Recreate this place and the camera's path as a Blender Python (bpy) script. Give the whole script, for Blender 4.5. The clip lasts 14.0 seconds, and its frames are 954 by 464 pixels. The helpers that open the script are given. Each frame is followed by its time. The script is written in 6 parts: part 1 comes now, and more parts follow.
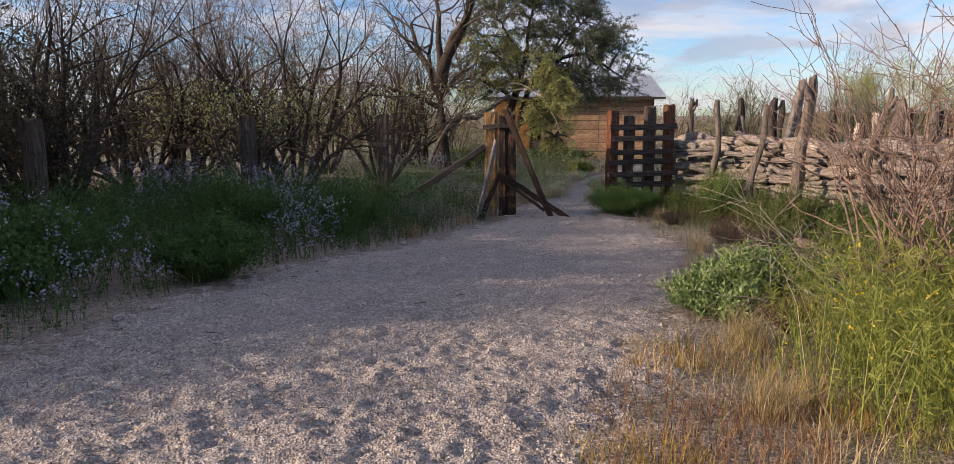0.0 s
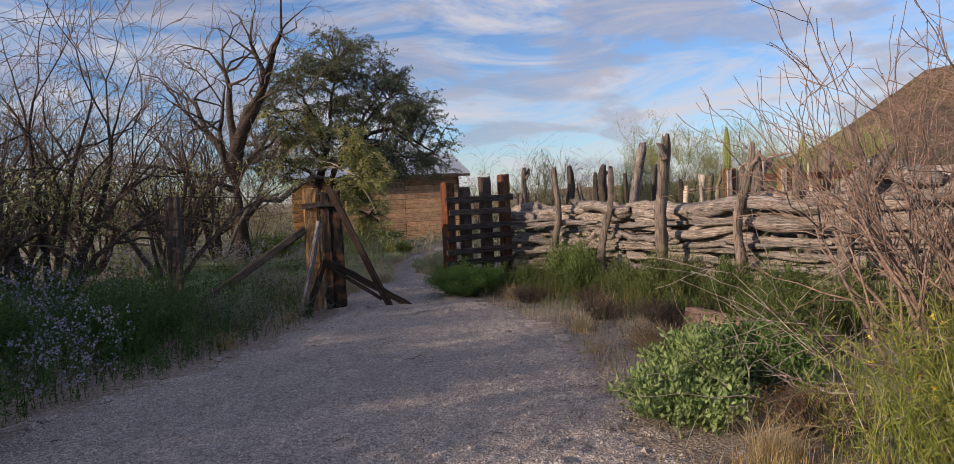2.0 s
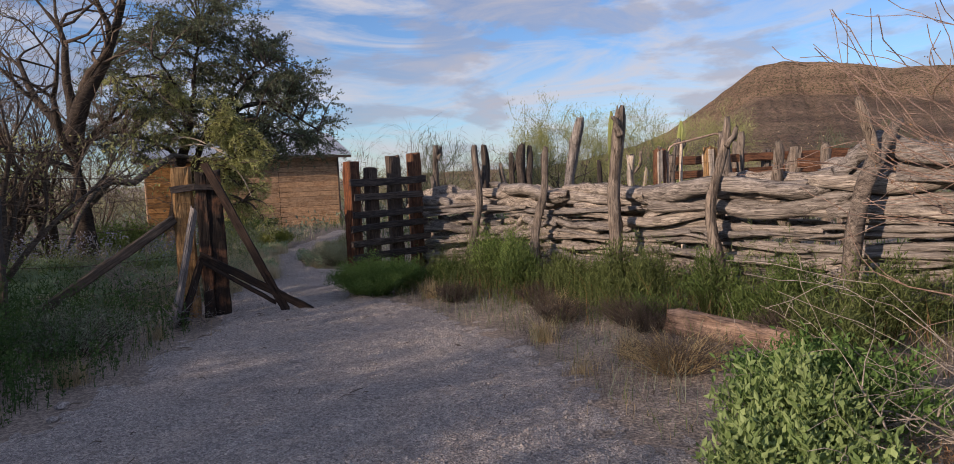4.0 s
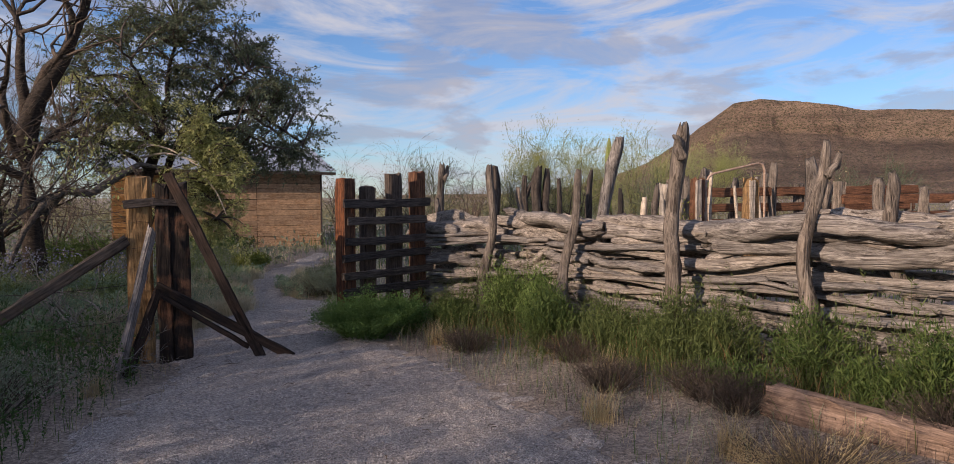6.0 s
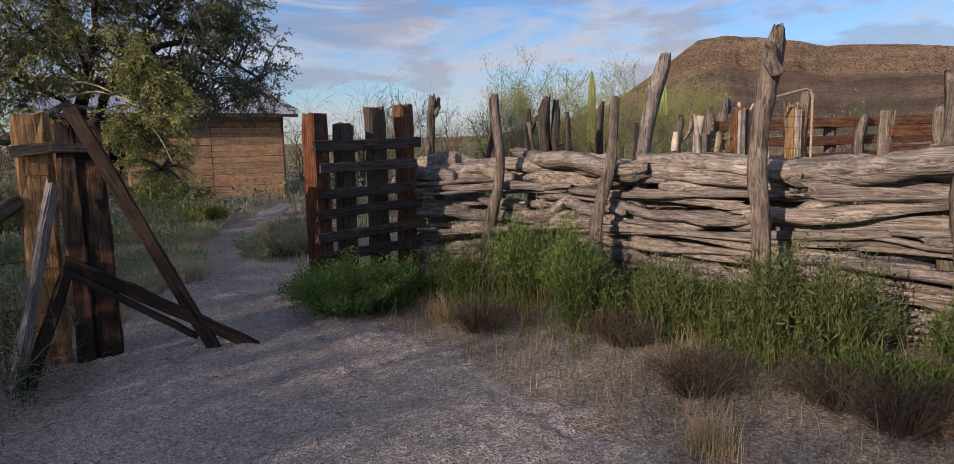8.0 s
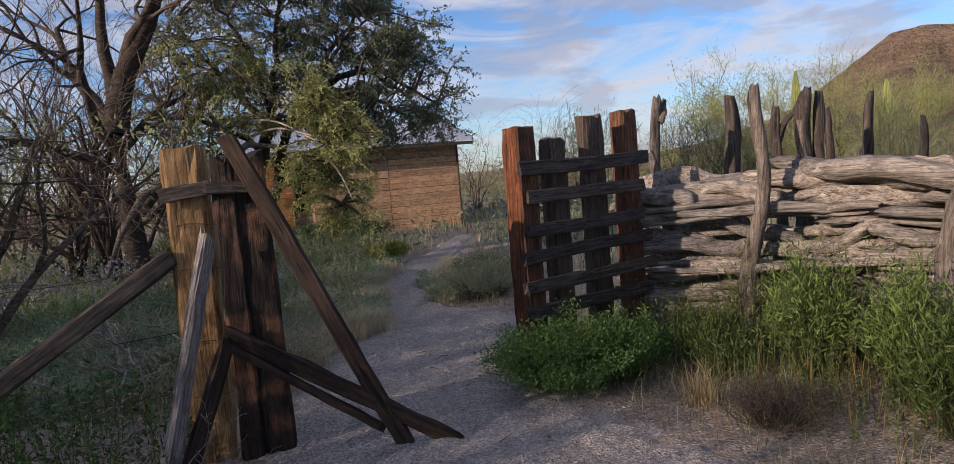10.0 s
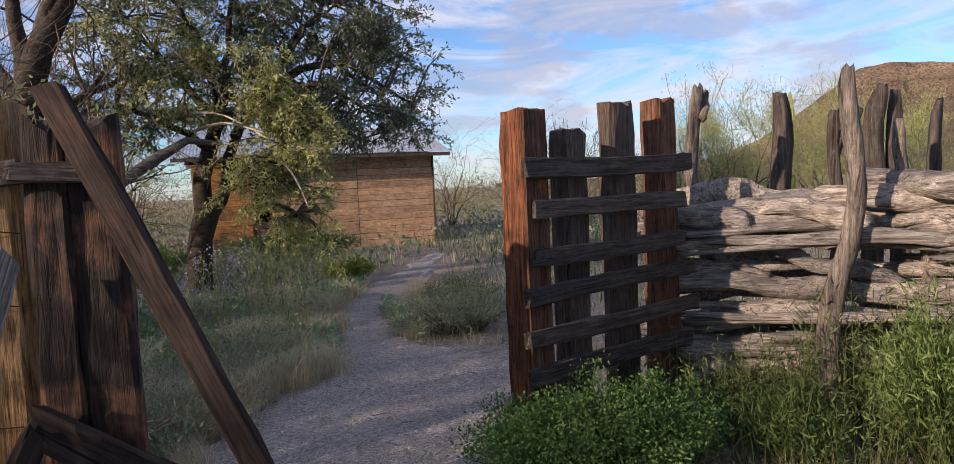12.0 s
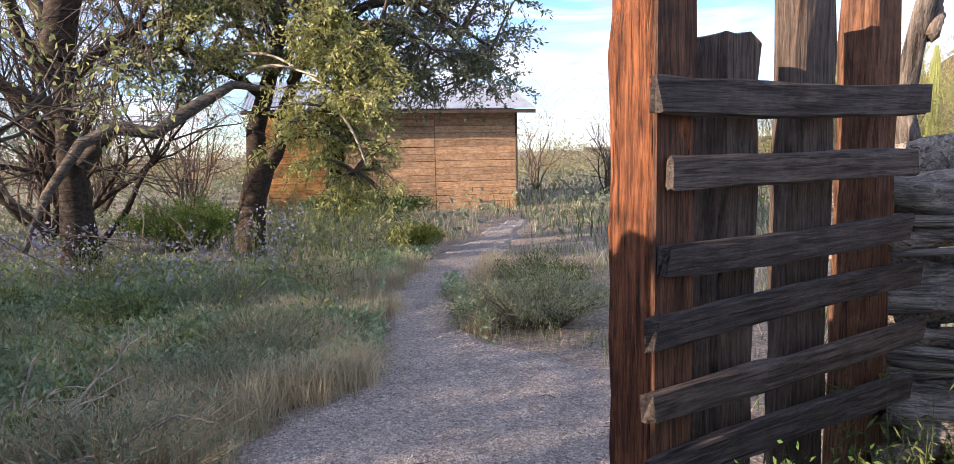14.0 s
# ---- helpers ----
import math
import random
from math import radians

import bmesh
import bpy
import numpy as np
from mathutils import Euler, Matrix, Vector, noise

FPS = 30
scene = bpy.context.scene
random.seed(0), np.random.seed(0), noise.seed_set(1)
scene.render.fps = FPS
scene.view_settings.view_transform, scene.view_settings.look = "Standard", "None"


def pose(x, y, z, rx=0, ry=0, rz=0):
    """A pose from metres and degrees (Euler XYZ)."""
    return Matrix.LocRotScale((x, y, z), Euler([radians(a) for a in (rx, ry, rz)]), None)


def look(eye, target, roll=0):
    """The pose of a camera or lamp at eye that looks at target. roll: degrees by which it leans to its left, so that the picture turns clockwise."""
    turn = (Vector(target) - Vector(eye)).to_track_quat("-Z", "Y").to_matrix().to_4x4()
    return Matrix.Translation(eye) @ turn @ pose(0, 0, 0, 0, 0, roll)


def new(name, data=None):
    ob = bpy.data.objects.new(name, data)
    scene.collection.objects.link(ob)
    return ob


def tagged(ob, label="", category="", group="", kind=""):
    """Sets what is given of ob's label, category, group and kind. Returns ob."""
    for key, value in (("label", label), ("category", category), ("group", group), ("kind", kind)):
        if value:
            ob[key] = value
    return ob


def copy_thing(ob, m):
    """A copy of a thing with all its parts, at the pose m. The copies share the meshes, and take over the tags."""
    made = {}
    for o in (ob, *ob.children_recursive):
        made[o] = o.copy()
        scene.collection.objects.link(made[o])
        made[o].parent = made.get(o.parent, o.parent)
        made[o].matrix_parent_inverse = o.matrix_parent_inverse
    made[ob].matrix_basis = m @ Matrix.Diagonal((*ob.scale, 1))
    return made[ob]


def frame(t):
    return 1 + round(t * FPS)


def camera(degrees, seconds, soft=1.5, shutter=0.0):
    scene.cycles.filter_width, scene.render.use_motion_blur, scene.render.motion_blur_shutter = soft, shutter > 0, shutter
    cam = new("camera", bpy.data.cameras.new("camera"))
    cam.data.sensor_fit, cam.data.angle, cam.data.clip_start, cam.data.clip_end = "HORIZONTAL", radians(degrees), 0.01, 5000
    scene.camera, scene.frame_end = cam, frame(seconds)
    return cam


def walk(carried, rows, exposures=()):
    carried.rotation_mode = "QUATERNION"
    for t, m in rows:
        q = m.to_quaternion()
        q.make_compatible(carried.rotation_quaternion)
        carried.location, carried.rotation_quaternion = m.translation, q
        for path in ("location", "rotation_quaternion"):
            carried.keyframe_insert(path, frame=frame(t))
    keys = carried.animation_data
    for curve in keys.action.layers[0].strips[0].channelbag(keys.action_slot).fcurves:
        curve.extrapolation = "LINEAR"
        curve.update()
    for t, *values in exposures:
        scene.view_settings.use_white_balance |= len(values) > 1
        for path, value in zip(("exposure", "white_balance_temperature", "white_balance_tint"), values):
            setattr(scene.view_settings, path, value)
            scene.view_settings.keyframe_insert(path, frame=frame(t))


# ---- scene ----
cam = camera(69.7, 14.0, soft=0.8)
PATH = [
    (0, (-0.009, 0.136, 1.414), (-0.196, 2.099, 1.08), -0.1),
    (0.5, (-0.213, 0.464, 1.389), (-0.198, 2.442, 1.089), -1.1),
    (1, (-0.34, 0.816, 1.351), (-0.027, 2.768, 1.049), -1.3),
    (1.5, (-0.407, 1.22, 1.331), (-0.015, 3.168, 1.105), -2.5),
    (2, (-0.613, 1.682, 1.286), (-0.198, 3.635, 1.178), -2.5),
    (2.5, (-0.675, 2.156, 1.205), (0.067, 4.004, 1.024), 0.5),
    (2.7, (-0.741, 2.309, 1.194), (-0.008, 4.164, 1.038), -2.3),
    (4.8, (-0.886, 3.85, 1.315), (-0.041, 5.655, 1.143), -1.7),
    (5, (-0.839, 4.004, 1.307), (0.138, 5.742, 1.143), -5.0),
    (5.5, (-0.751, 4.298, 1.294), (0.229, 6.038, 1.183), -2.5),
    (6, (-0.728, 4.669, 1.286), (0.117, 6.479, 1.185), -0.1),
    (6.5, (-0.685, 5.064, 1.278), (0.304, 6.796, 1.134), -0.2),
    (7, (-0.538, 5.378, 1.236), (0.536, 7.051, 1.018), 1.1),
    (7.2, (-0.5, 5.495, 1.258), (0.502, 7.206, 0.997), 2.0),
    (9.3, (-0.362, 7.302, 1.204), (0.551, 9.066, 0.97), -2.9),
    (9.5, (-0.354, 7.372, 1.203), (0.536, 9.146, 0.955), -2.6),
    (10, (-0.275, 7.769, 1.224), (0.206, 9.702, 1.048), -4.6),
    (10.5, (-0.206, 8.082, 1.203), (0.358, 9.996, 1.067), -0.5),
    (11, (-0.203, 8.437, 1.181), (0.559, 10.286, 1.123), -2.3),
    (11.5, (-0.081, 8.787, 1.146), (0.552, 10.682, 1.047), -4.7),
    (12, (0.02, 9.159, 1.14), (0.582, 11.073, 1.009), -2.5),
    (12.5, (0.131, 9.52, 1.128), (0.648, 11.445, 0.965), -2.2),
    (13, (0.286, 9.871, 1.099), (0.596, 11.831, 0.851), -0.6),
    (13.3, (0.333, 10.069, 1.089), (0.534, 12.039, 0.807), -0.4),
    (13.5, (0.376, 10.191, 1.092), (0.568, 12.155, 0.768), -0.5),
    (14, (0.417, 10.516, 1.085), (0.735, 12.477, 0.854), -1.2),
]
walk(cam, [(t, look(eye, target, roll)) for t, eye, target, roll in PATH],
     exposures=((0, 0.4, 6800, 16), (1.5, 0.18, 6750, 16), (2.5, 0.08, 6600, 16), (6.0, 0.02, 6450, 16), (7.0, -0.06, 6500, 16), (9.5, 0.0, 6350, 16), (10.0, 0.16, 6400, 16), (10.5, 0.32, 6400, 16), (11.0, 0.38, 6400, 16), (11.5, 0.42, 6400, 16), (12.0, 0.45, 6450, 16), (12.5, 0.62, 6500, 16), (13.0, 0.86, 6600, 16), (13.5, 1.2, 6650, 16), (14.0, 1.38, 6650, 16)))

# ---- sun and sky ----
SUN_AZ, SUN_EL = radians(198.0), radians(19.0)   # direction to the sun, counted from +x
to_sun = Vector((math.cos(SUN_AZ) * math.cos(SUN_EL), math.sin(SUN_AZ) * math.cos(SUN_EL), math.sin(SUN_EL)))
sun = new("sun", bpy.data.lights.new("sun", "SUN"))
sun.data.energy, sun.data.angle, sun.data.color = 5.0, radians(0.6), (1.0, 0.81, 0.62)
sun.matrix_basis = look(tuple(to_sun * 60), (0, 0, 0))

world = bpy.data.worlds.new("world")
scene.world = world
world.use_nodes = True
wt = world.node_tree
wt.nodes.clear()


def wnode(kind, **values):
    n = wt.nodes.new(kind)
    for key, value in values.items():
        n.inputs[key].default_value = value
    return n


w_out, w_bg = wnode("ShaderNodeOutputWorld"), wnode("ShaderNodeBackground", Strength=0.127)
w_sky = wnode("ShaderNodeTexSky")
w_sky.sky_type, w_sky.sun_disc = "NISHITA", False
w_sky.sun_elevation, w_sky.sun_rotation = SUN_EL, radians(90) - SUN_AZ
w_sky.air_density, w_sky.dust_density, w_sky.ozone_density = 1.0, 0.3, 3.0
w_co = wnode("ShaderNodeTexCoord")
w_map = wnode("ShaderNodeMapping", Scale=(1.6, 1.6, 7.0), Rotation=(0, 0, 0.6), Location=(0.3, 0.1, 0.2))
w_n1 = wnode("ShaderNodeTexNoise", Scale=2.4, Detail=10.0, Roughness=0.62, Distortion=0.9)
w_r1 = wnode("ShaderNodeValToRGB")
w_r1.color_ramp.elements[0].position, w_r1.color_ramp.elements[1].position = 0.43, 0.64
w_map2 = wnode("ShaderNodeMapping", Scale=(2.2, 2.2, 7.5), Location=(1.7, 4.1, 0.6))
w_n2 = wnode("ShaderNodeTexNoise", Scale=2.6, Detail=8.0, Roughness=0.55, Distortion=0.2)
w_r2 = wnode("ShaderNodeValToRGB")
w_r2.color_ramp.elements[0].position, w_r2.color_ramp.elements[1].position = 0.50, 0.575
w_m1, w_m2 = wnode("ShaderNodeMixRGB", Color2=(4.7, 4.75, 5.05, 1)), wnode("ShaderNodeMixRGB", Color2=(2.65, 2.72, 3.3, 1))
w_tint = wnode("ShaderNodeMixRGB", Fac=1.0, Color2=(0.74, 0.89, 1.08, 1))
w_tint.blend_type = "MULTIPLY"
w_f1, w_f2 = wnode("ShaderNodeMath"), wnode("ShaderNodeMath")
w_f1.operation = w_f2.operation = "MULTIPLY"
w_f1.inputs[1].default_value, w_f2.inputs[1].default_value = 0.85, 0.5
for a, b in ((w_co.outputs["Generated"], w_map.inputs["Vector"]), (w_map.outputs["Vector"], w_n1.inputs["Vector"]), (w_n1.outputs["Fac"], w_r1.inputs["Fac"]),
             (w_co.outputs["Generated"], w_map2.inputs["Vector"]), (w_map2.outputs["Vector"], w_n2.inputs["Vector"]), (w_n2.outputs["Fac"], w_r2.inputs["Fac"]),
             (w_r1.outputs["Color"], w_f1.inputs[0]), (w_r2.outputs["Color"], w_f2.inputs[0]),
             (w_f1.outputs[0], w_m1.inputs["Fac"]), (w_sky.outputs["Color"], w_tint.inputs["Color1"]), (w_tint.outputs["Color"], w_m1.inputs["Color1"]), (w_m1.outputs["Color"], w_m2.inputs["Color1"]),
             (w_f2.outputs[0], w_m2.inputs["Fac"]), (w_m2.outputs["Color"], w_bg.inputs["Color"]), (w_bg.outputs[0], w_out.inputs["Surface"])):
    wt.links.new(a, b)


# ---- materials ----
def ramp_between(nt, fac, low, high, c1, c2):
    r = nt.nodes.new("ShaderNodeValToRGB")
    e = r.color_ramp.elements
    e[0].position, e[1].position, e[0].color, e[1].color = low, high, (*c1, 1), (*c2, 1)
    nt.links.new(fac, r.inputs["Fac"])
    return r.outputs["Color"]


def noise_at(nt, vector, scale, detail=4.0, rough=0.55, distort=0.0):
    n = nt.nodes.new("ShaderNodeTexNoise")
    n.inputs["Scale"].default_value, n.inputs["Detail"].default_value = scale, detail
    n.inputs["Roughness"].default_value, n.inputs["Distortion"].default_value = rough, distort
    nt.links.new(vector, n.inputs["Vector"])
    return n.outputs["Fac"]


def mixed(nt, kind, fac, a, b):
    m = nt.nodes.new("ShaderNodeMixRGB")
    m.blend_type = kind
    for value, socket in ((fac, m.inputs["Fac"]), (a, m.inputs["Color1"]), (b, m.inputs["Color2"])):
        if isinstance(value, (int, float)):
            socket.default_value = value
        elif isinstance(value, tuple):
            socket.default_value = (*value, 1)
        else:
            nt.links.new(value, socket)
    return m.outputs["Color"]


def bump(nt, height, strength, distance, normal=None):
    b = nt.nodes.new("ShaderNodeBump")
    b.inputs["Strength"].default_value, b.inputs["Distance"].default_value = strength, distance
    nt.links.new(height, b.inputs["Height"])
    if normal:
        nt.links.new(normal, b.inputs["Normal"])
    return b.outputs["Normal"]


def blank(name, rough=0.85, metal=0.0):
    m = bpy.data.materials.new(name)
    m.use_nodes = True
    nt = m.node_tree
    p = nt.nodes["Principled BSDF"]
    p.inputs["Roughness"].default_value, p.inputs["Metallic"].default_value = rough, metal
    p.inputs["Specular IOR Level"].default_value = 0.25
    return m, nt, p


def shifted(nt, scale):
    """Object coordinates, moved by the object's own random number and stretched along the grain (x)."""
    co, info = nt.nodes.new("ShaderNodeTexCoord"), nt.nodes.new("ShaderNodeObjectInfo")
    mul = nt.nodes.new("ShaderNodeMath")
    mul.operation = "MULTIPLY"
    mul.inputs[1].default_value = 37.0
    nt.links.new(info.outputs["Random"], mul.inputs[0])
    add = nt.nodes.new("ShaderNodeVectorMath")
    nt.links.new(co.outputs["Object"], add.inputs[0])
    nt.links.new(mul.outputs[0], add.inputs[1])
    mp = nt.nodes.new("ShaderNodeMapping")
    mp.inputs["Scale"].default_value = scale
    nt.links.new(add.outputs[0], mp.inputs["Vector"])
    return mp.outputs["Vector"], info.outputs["Random"], add.outputs[0]


def wood(name, dark, light, stain, crack=0.5, relief=0.012, rough=0.85, stain_low=0.5, fine=1.0, axis=0):
    m, nt, p = blank(name, rough)
    grain, rnd, plain = shifted(nt, tuple((1.3 if k == axis else 26) * fine for k in range(3)))
    g1 = noise_at(nt, grain, 1.3, 7, 0.68, 0.9)
    g2 = noise_at(nt, grain, 1.7, 4, 0.62, 0.6)
    big = noise_at(nt, plain, 3.2, 5, 0.6, 0.3)
    col = ramp_between(nt, g1, 0.34, 0.64, dark, light)
    col = mixed(nt, "MIX", ramp_between(nt, big, stain_low, stain_low + 0.2, (0, 0, 0), (1, 1, 1)), col, mixed(nt, "MIX", 0.45, stain, col))
    col = mixed(nt, "MULTIPLY", crack, col, ramp_between(nt, g2, 0.33, 0.46, (0.15, 0.13, 0.12), (1, 1, 1)))
    g3 = noise_at(nt, grain, 7.5, 2, 0.6, 0.15)
    blotch = noise_at(nt, plain, 9.0, 5, 0.65, 0.6)
    col = mixed(nt, "MULTIPLY", 0.7, col, ramp_between(nt, blotch, 0.32, 0.66, (0.55, 0.54, 0.54), (1.22, 1.2, 1.17)))
    col = mixed(nt, "MULTIPLY", ramp_between(nt, big, 0.38, 0.62, (0.3, 0.3, 0.3), (0.8, 0.8, 0.8)), col, ramp_between(nt, g3, 0.36, 0.58, (0.42, 0.40, 0.39), (1.22, 1.2, 1.18)))
    tone = ramp_between(nt, rnd, 0.0, 1.0, (0.68, 0.68, 0.7), (1.12, 1.06, 1.0))
    col = mixed(nt, "MULTIPLY", 1.0, col, tone)
    nt.links.new(col, p.inputs["Base Color"])
    h = mixed(nt, "ADD", 0.6, mixed(nt, "ADD", 0.5, g1, blotch), ramp_between(nt, g2, 0.3, 0.5, (0, 0, 0), (1, 1, 1)))
    nt.links.new(bump(nt, h, 0.55, relief), p.inputs["Normal"])
    return m


M_LOG = wood("weathered_mesquite", (0.125, 0.11, 0.10), (0.54, 0.50, 0.455), (0.30, 0.20, 0.135), 0.75, 0.055, 0.9, 0.62, 1.4)
M_LOG_REAR = wood("shaded_mesquite", (0.125, 0.11, 0.10), (0.54, 0.50, 0.455), (0.30, 0.20, 0.135), 0.9, 0.03, 0.9, 0.62, 1.5, 1)
M_STAKE = wood("grey_stake_wood", (0.09, 0.077, 0.068), (0.32, 0.28, 0.24), (0.2, 0.16, 0.13), 0.8, 0.03, 0.9, 0.55)
M_STAKE_DARK = wood("dark_stake_wood", (0.035, 0.03, 0.028), (0.14, 0.12, 0.105), (0.08, 0.06, 0.05), 0.6, 0.012, 0.9, 0.55)
M_RED = wood("reddish_tie_wood", (0.035, 0.012, 0.007), (0.34, 0.13, 0.055), (0.09, 0.028, 0.016), 0.85, 0.014, 0.7, 0.50, 2.0)
M_BROWN = wood("brown_tie_wood", (0.04, 0.02, 0.013), (0.24, 0.12, 0.07), (0.06, 0.036, 0.026), 0.65, 0.008, 0.75, 0.55, 1.9)
M_DARK = wood("creosoted_dark_wood", (0.034, 0.026, 0.022), (0.145, 0.115, 0.098), (0.2, 0.135, 0.10), 0.7, 0.008, 0.7, 0.58, 1.7)
M_CHAR = wood("charred_brown_plank", (0.010, 0.008, 0.008), (0.045, 0.033, 0.027), (0.42, 0.20, 0.11), 0.7, 0.012, 0.75, 0.50, 1.7)
M_RAIL = wood("blackened_rail_wood", (0.024, 0.02, 0.019), (0.14, 0.12, 0.11), (0.085, 0.07, 0.062), 0.75, 0.008, 0.72, 0.6, 1.9)
M_YELLOW = wood("honey_coloured_post_wood", (0.20, 0.11, 0.045), (0.50, 0.33, 0.16), (0.10, 0.055, 0.03), 0.75, 0.008, 0.75, 0.55, 1.8)
M_BRACE = wood("brown_grey_brace_wood", (0.016, 0.012, 0.010), (0.068, 0.048, 0.039), (0.09, 0.05, 0.035), 0.7, 0.008, 0.85, 0.55)
M_GREYBOARD = wood("silver_grey_board_wood", (0.12, 0.115, 0.12), (0.38, 0.36, 0.35), (0.15, 0.12, 0.1), 0.6, 0.008, 0.85, 0.6)
M_BEAM = wood("pinkish_fallen_beam_wood", (0.13, 0.088, 0.07), (0.36, 0.265, 0.21), (0.2, 0.11, 0.08), 0.6, 0.01, 0.9, 0.55)
M_SIDING = wood("tan_board_siding", (0.40, 0.26, 0.16), (0.66, 0.47, 0.31), (0.42, 0.22, 0.10), 0.35, 0.004, 0.85, 0.52)
M_SIDING_WARM = wood("orange_board_siding", (0.40, 0.21, 0.08), (0.60, 0.36, 0.16), (0.38, 0.18, 0.07), 0.35, 0.004, 0.85, 0.55)
M_BARK = wood("dark_furrowed_bark", (0.03, 0.024, 0.02), (0.13, 0.105, 0.085), (0.07, 0.055, 0.045), 0.6, 0.03, 0.95, 0.5)
M_TWIG = wood("grey_brown_twig_bark", (0.07, 0.055, 0.045), (0.23, 0.19, 0.155), (0.16, 0.12, 0.1), 0.3, 0.003, 0.9, 0.5)
# lighter copy of the twig bark, coloured for sunlight on the twigs
M_TWIG_LIT = wood("lit_tan_twig_bark", (0.11, 0.085, 0.065), (0.33, 0.27, 0.205), (0.16, 0.12, 0.1), 0.3, 0.003, 0.9, 0.5)
M_TWIG_RED = wood("reddish_twig_bark", (0.15, 0.105, 0.09), (0.36, 0.275, 0.23), (0.2, 0.13, 0.105), 0.3, 0.003, 0.85, 0.5)
M_PALE = wood("sunbleached_branch", (0.38, 0.33, 0.27), (0.62, 0.56, 0.48), (0.3, 0.25, 0.2), 0.4, 0.004, 0.85, 0.6)


def leaf(name, c1, c2, scale=6.0, glow=0.35, rough=0.6):
    m, nt, p = blank(name, rough)
    geo, co = nt.nodes.new("ShaderNodeNewGeometry"), nt.nodes.new("ShaderNodeTexCoord")
    big = noise_at(nt, co.outputs["Object"], scale * 0.25, 4, 0.6)
    col = ramp_between(nt, geo.outputs["Random Per Island"], 0.0, 1.0, c1, c2)
    col = mixed(nt, "MULTIPLY", 0.8, col, ramp_between(nt, big, 0.3, 0.7, (0.6, 0.62, 0.55), (1.2, 1.2, 1.1)))
    nt.links.new(col, p.inputs["Base Color"])
    tr = nt.nodes.new("ShaderNodeBsdfTranslucent")
    nt.links.new(col, tr.inputs["Color"])
    mx = nt.nodes.new("ShaderNodeMixShader")
    mx.inputs["Fac"].default_value = glow
    out = nt.nodes["Material Output"]
    nt.links.new(p.outputs[0], mx.inputs[1])
    nt.links.new(tr.outputs[0], mx.inputs[2])
    nt.links.new(mx.outputs[0], out.inputs["Surface"])
    return m


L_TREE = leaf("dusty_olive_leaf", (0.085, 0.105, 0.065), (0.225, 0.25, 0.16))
# yellow-green, brightened to carry the sunlight on the hanging sprays
L_TREE_LIT = leaf("sun_brightened_yellow_green_leaf", (0.29, 0.31, 0.11), (0.54, 0.54, 0.25))
# leaves added to otherwise bare mesquites so that they shade the path
L_SHADING = leaf("brown_olive_shading_leaf", (0.055, 0.05, 0.03), (0.13, 0.115, 0.07))
# green darkened to stand in for the deep shade left of the path
L_BUSH = leaf("shade_darkened_green_leaf", (0.04, 0.088, 0.024), (0.12, 0.20, 0.065))
L_BRIGHT = leaf("fresh_green_leaf", (0.11, 0.18, 0.045), (0.28, 0.36, 0.12))
L_WEED = leaf("weed_green", (0.05, 0.09, 0.024), (0.17, 0.225, 0.07))
L_LIME = leaf("yellow_green_stem", (0.15, 0.19, 0.035), (0.35, 0.365, 0.1))
L_GREY = leaf("grey_green_leaf", (0.17, 0.20, 0.14), (0.34, 0.38, 0.28))
L_DRY = leaf("straw", (0.36, 0.27, 0.15), (0.62, 0.50, 0.32))
L_DRYRED = leaf("rusty_dry_stem", (0.20, 0.10, 0.05), (0.40, 0.24, 0.13))
L_GOLD = leaf("golden_dry_herb", (0.38, 0.25, 0.05), (0.58, 0.42, 0.13))
L_PURPLE = leaf("lavender_petal", (0.27, 0.26, 0.38), (0.46, 0.45, 0.58))
L_YELLOW = leaf("yellow_petal", (0.55, 0.42, 0.03), (0.75, 0.6, 0.08))
L_GATE = leaf("mid_green_leaf", (0.065, 0.135, 0.035), (0.19, 0.30, 0.095))
L_MEADOW = leaf("meadow_green", (0.11, 0.15, 0.05), (0.29, 0.34, 0.14))
L_PALO = leaf("pale_broom_green", (0.25, 0.27, 0.10), (0.46, 0.46, 0.22))
L_STRAW = leaf("pale_straw", (0.48, 0.40, 0.28), (0.74, 0.65, 0.49))
L_OLIVE = leaf("olive_weed", (0.065, 0.09, 0.03), (0.19, 0.225, 0.085))
L_LEAFY = leaf("pale_fresh_leaf", (0.15, 0.225, 0.075), (0.36, 0.45, 0.20))
L_FAR = leaf("tan_olive_scrub", (0.16, 0.145, 0.085), (0.31, 0.285, 0.17))
L_CANE = leaf("dark_litter", (0.07, 0.055, 0.05), (0.17, 0.13, 0.11))


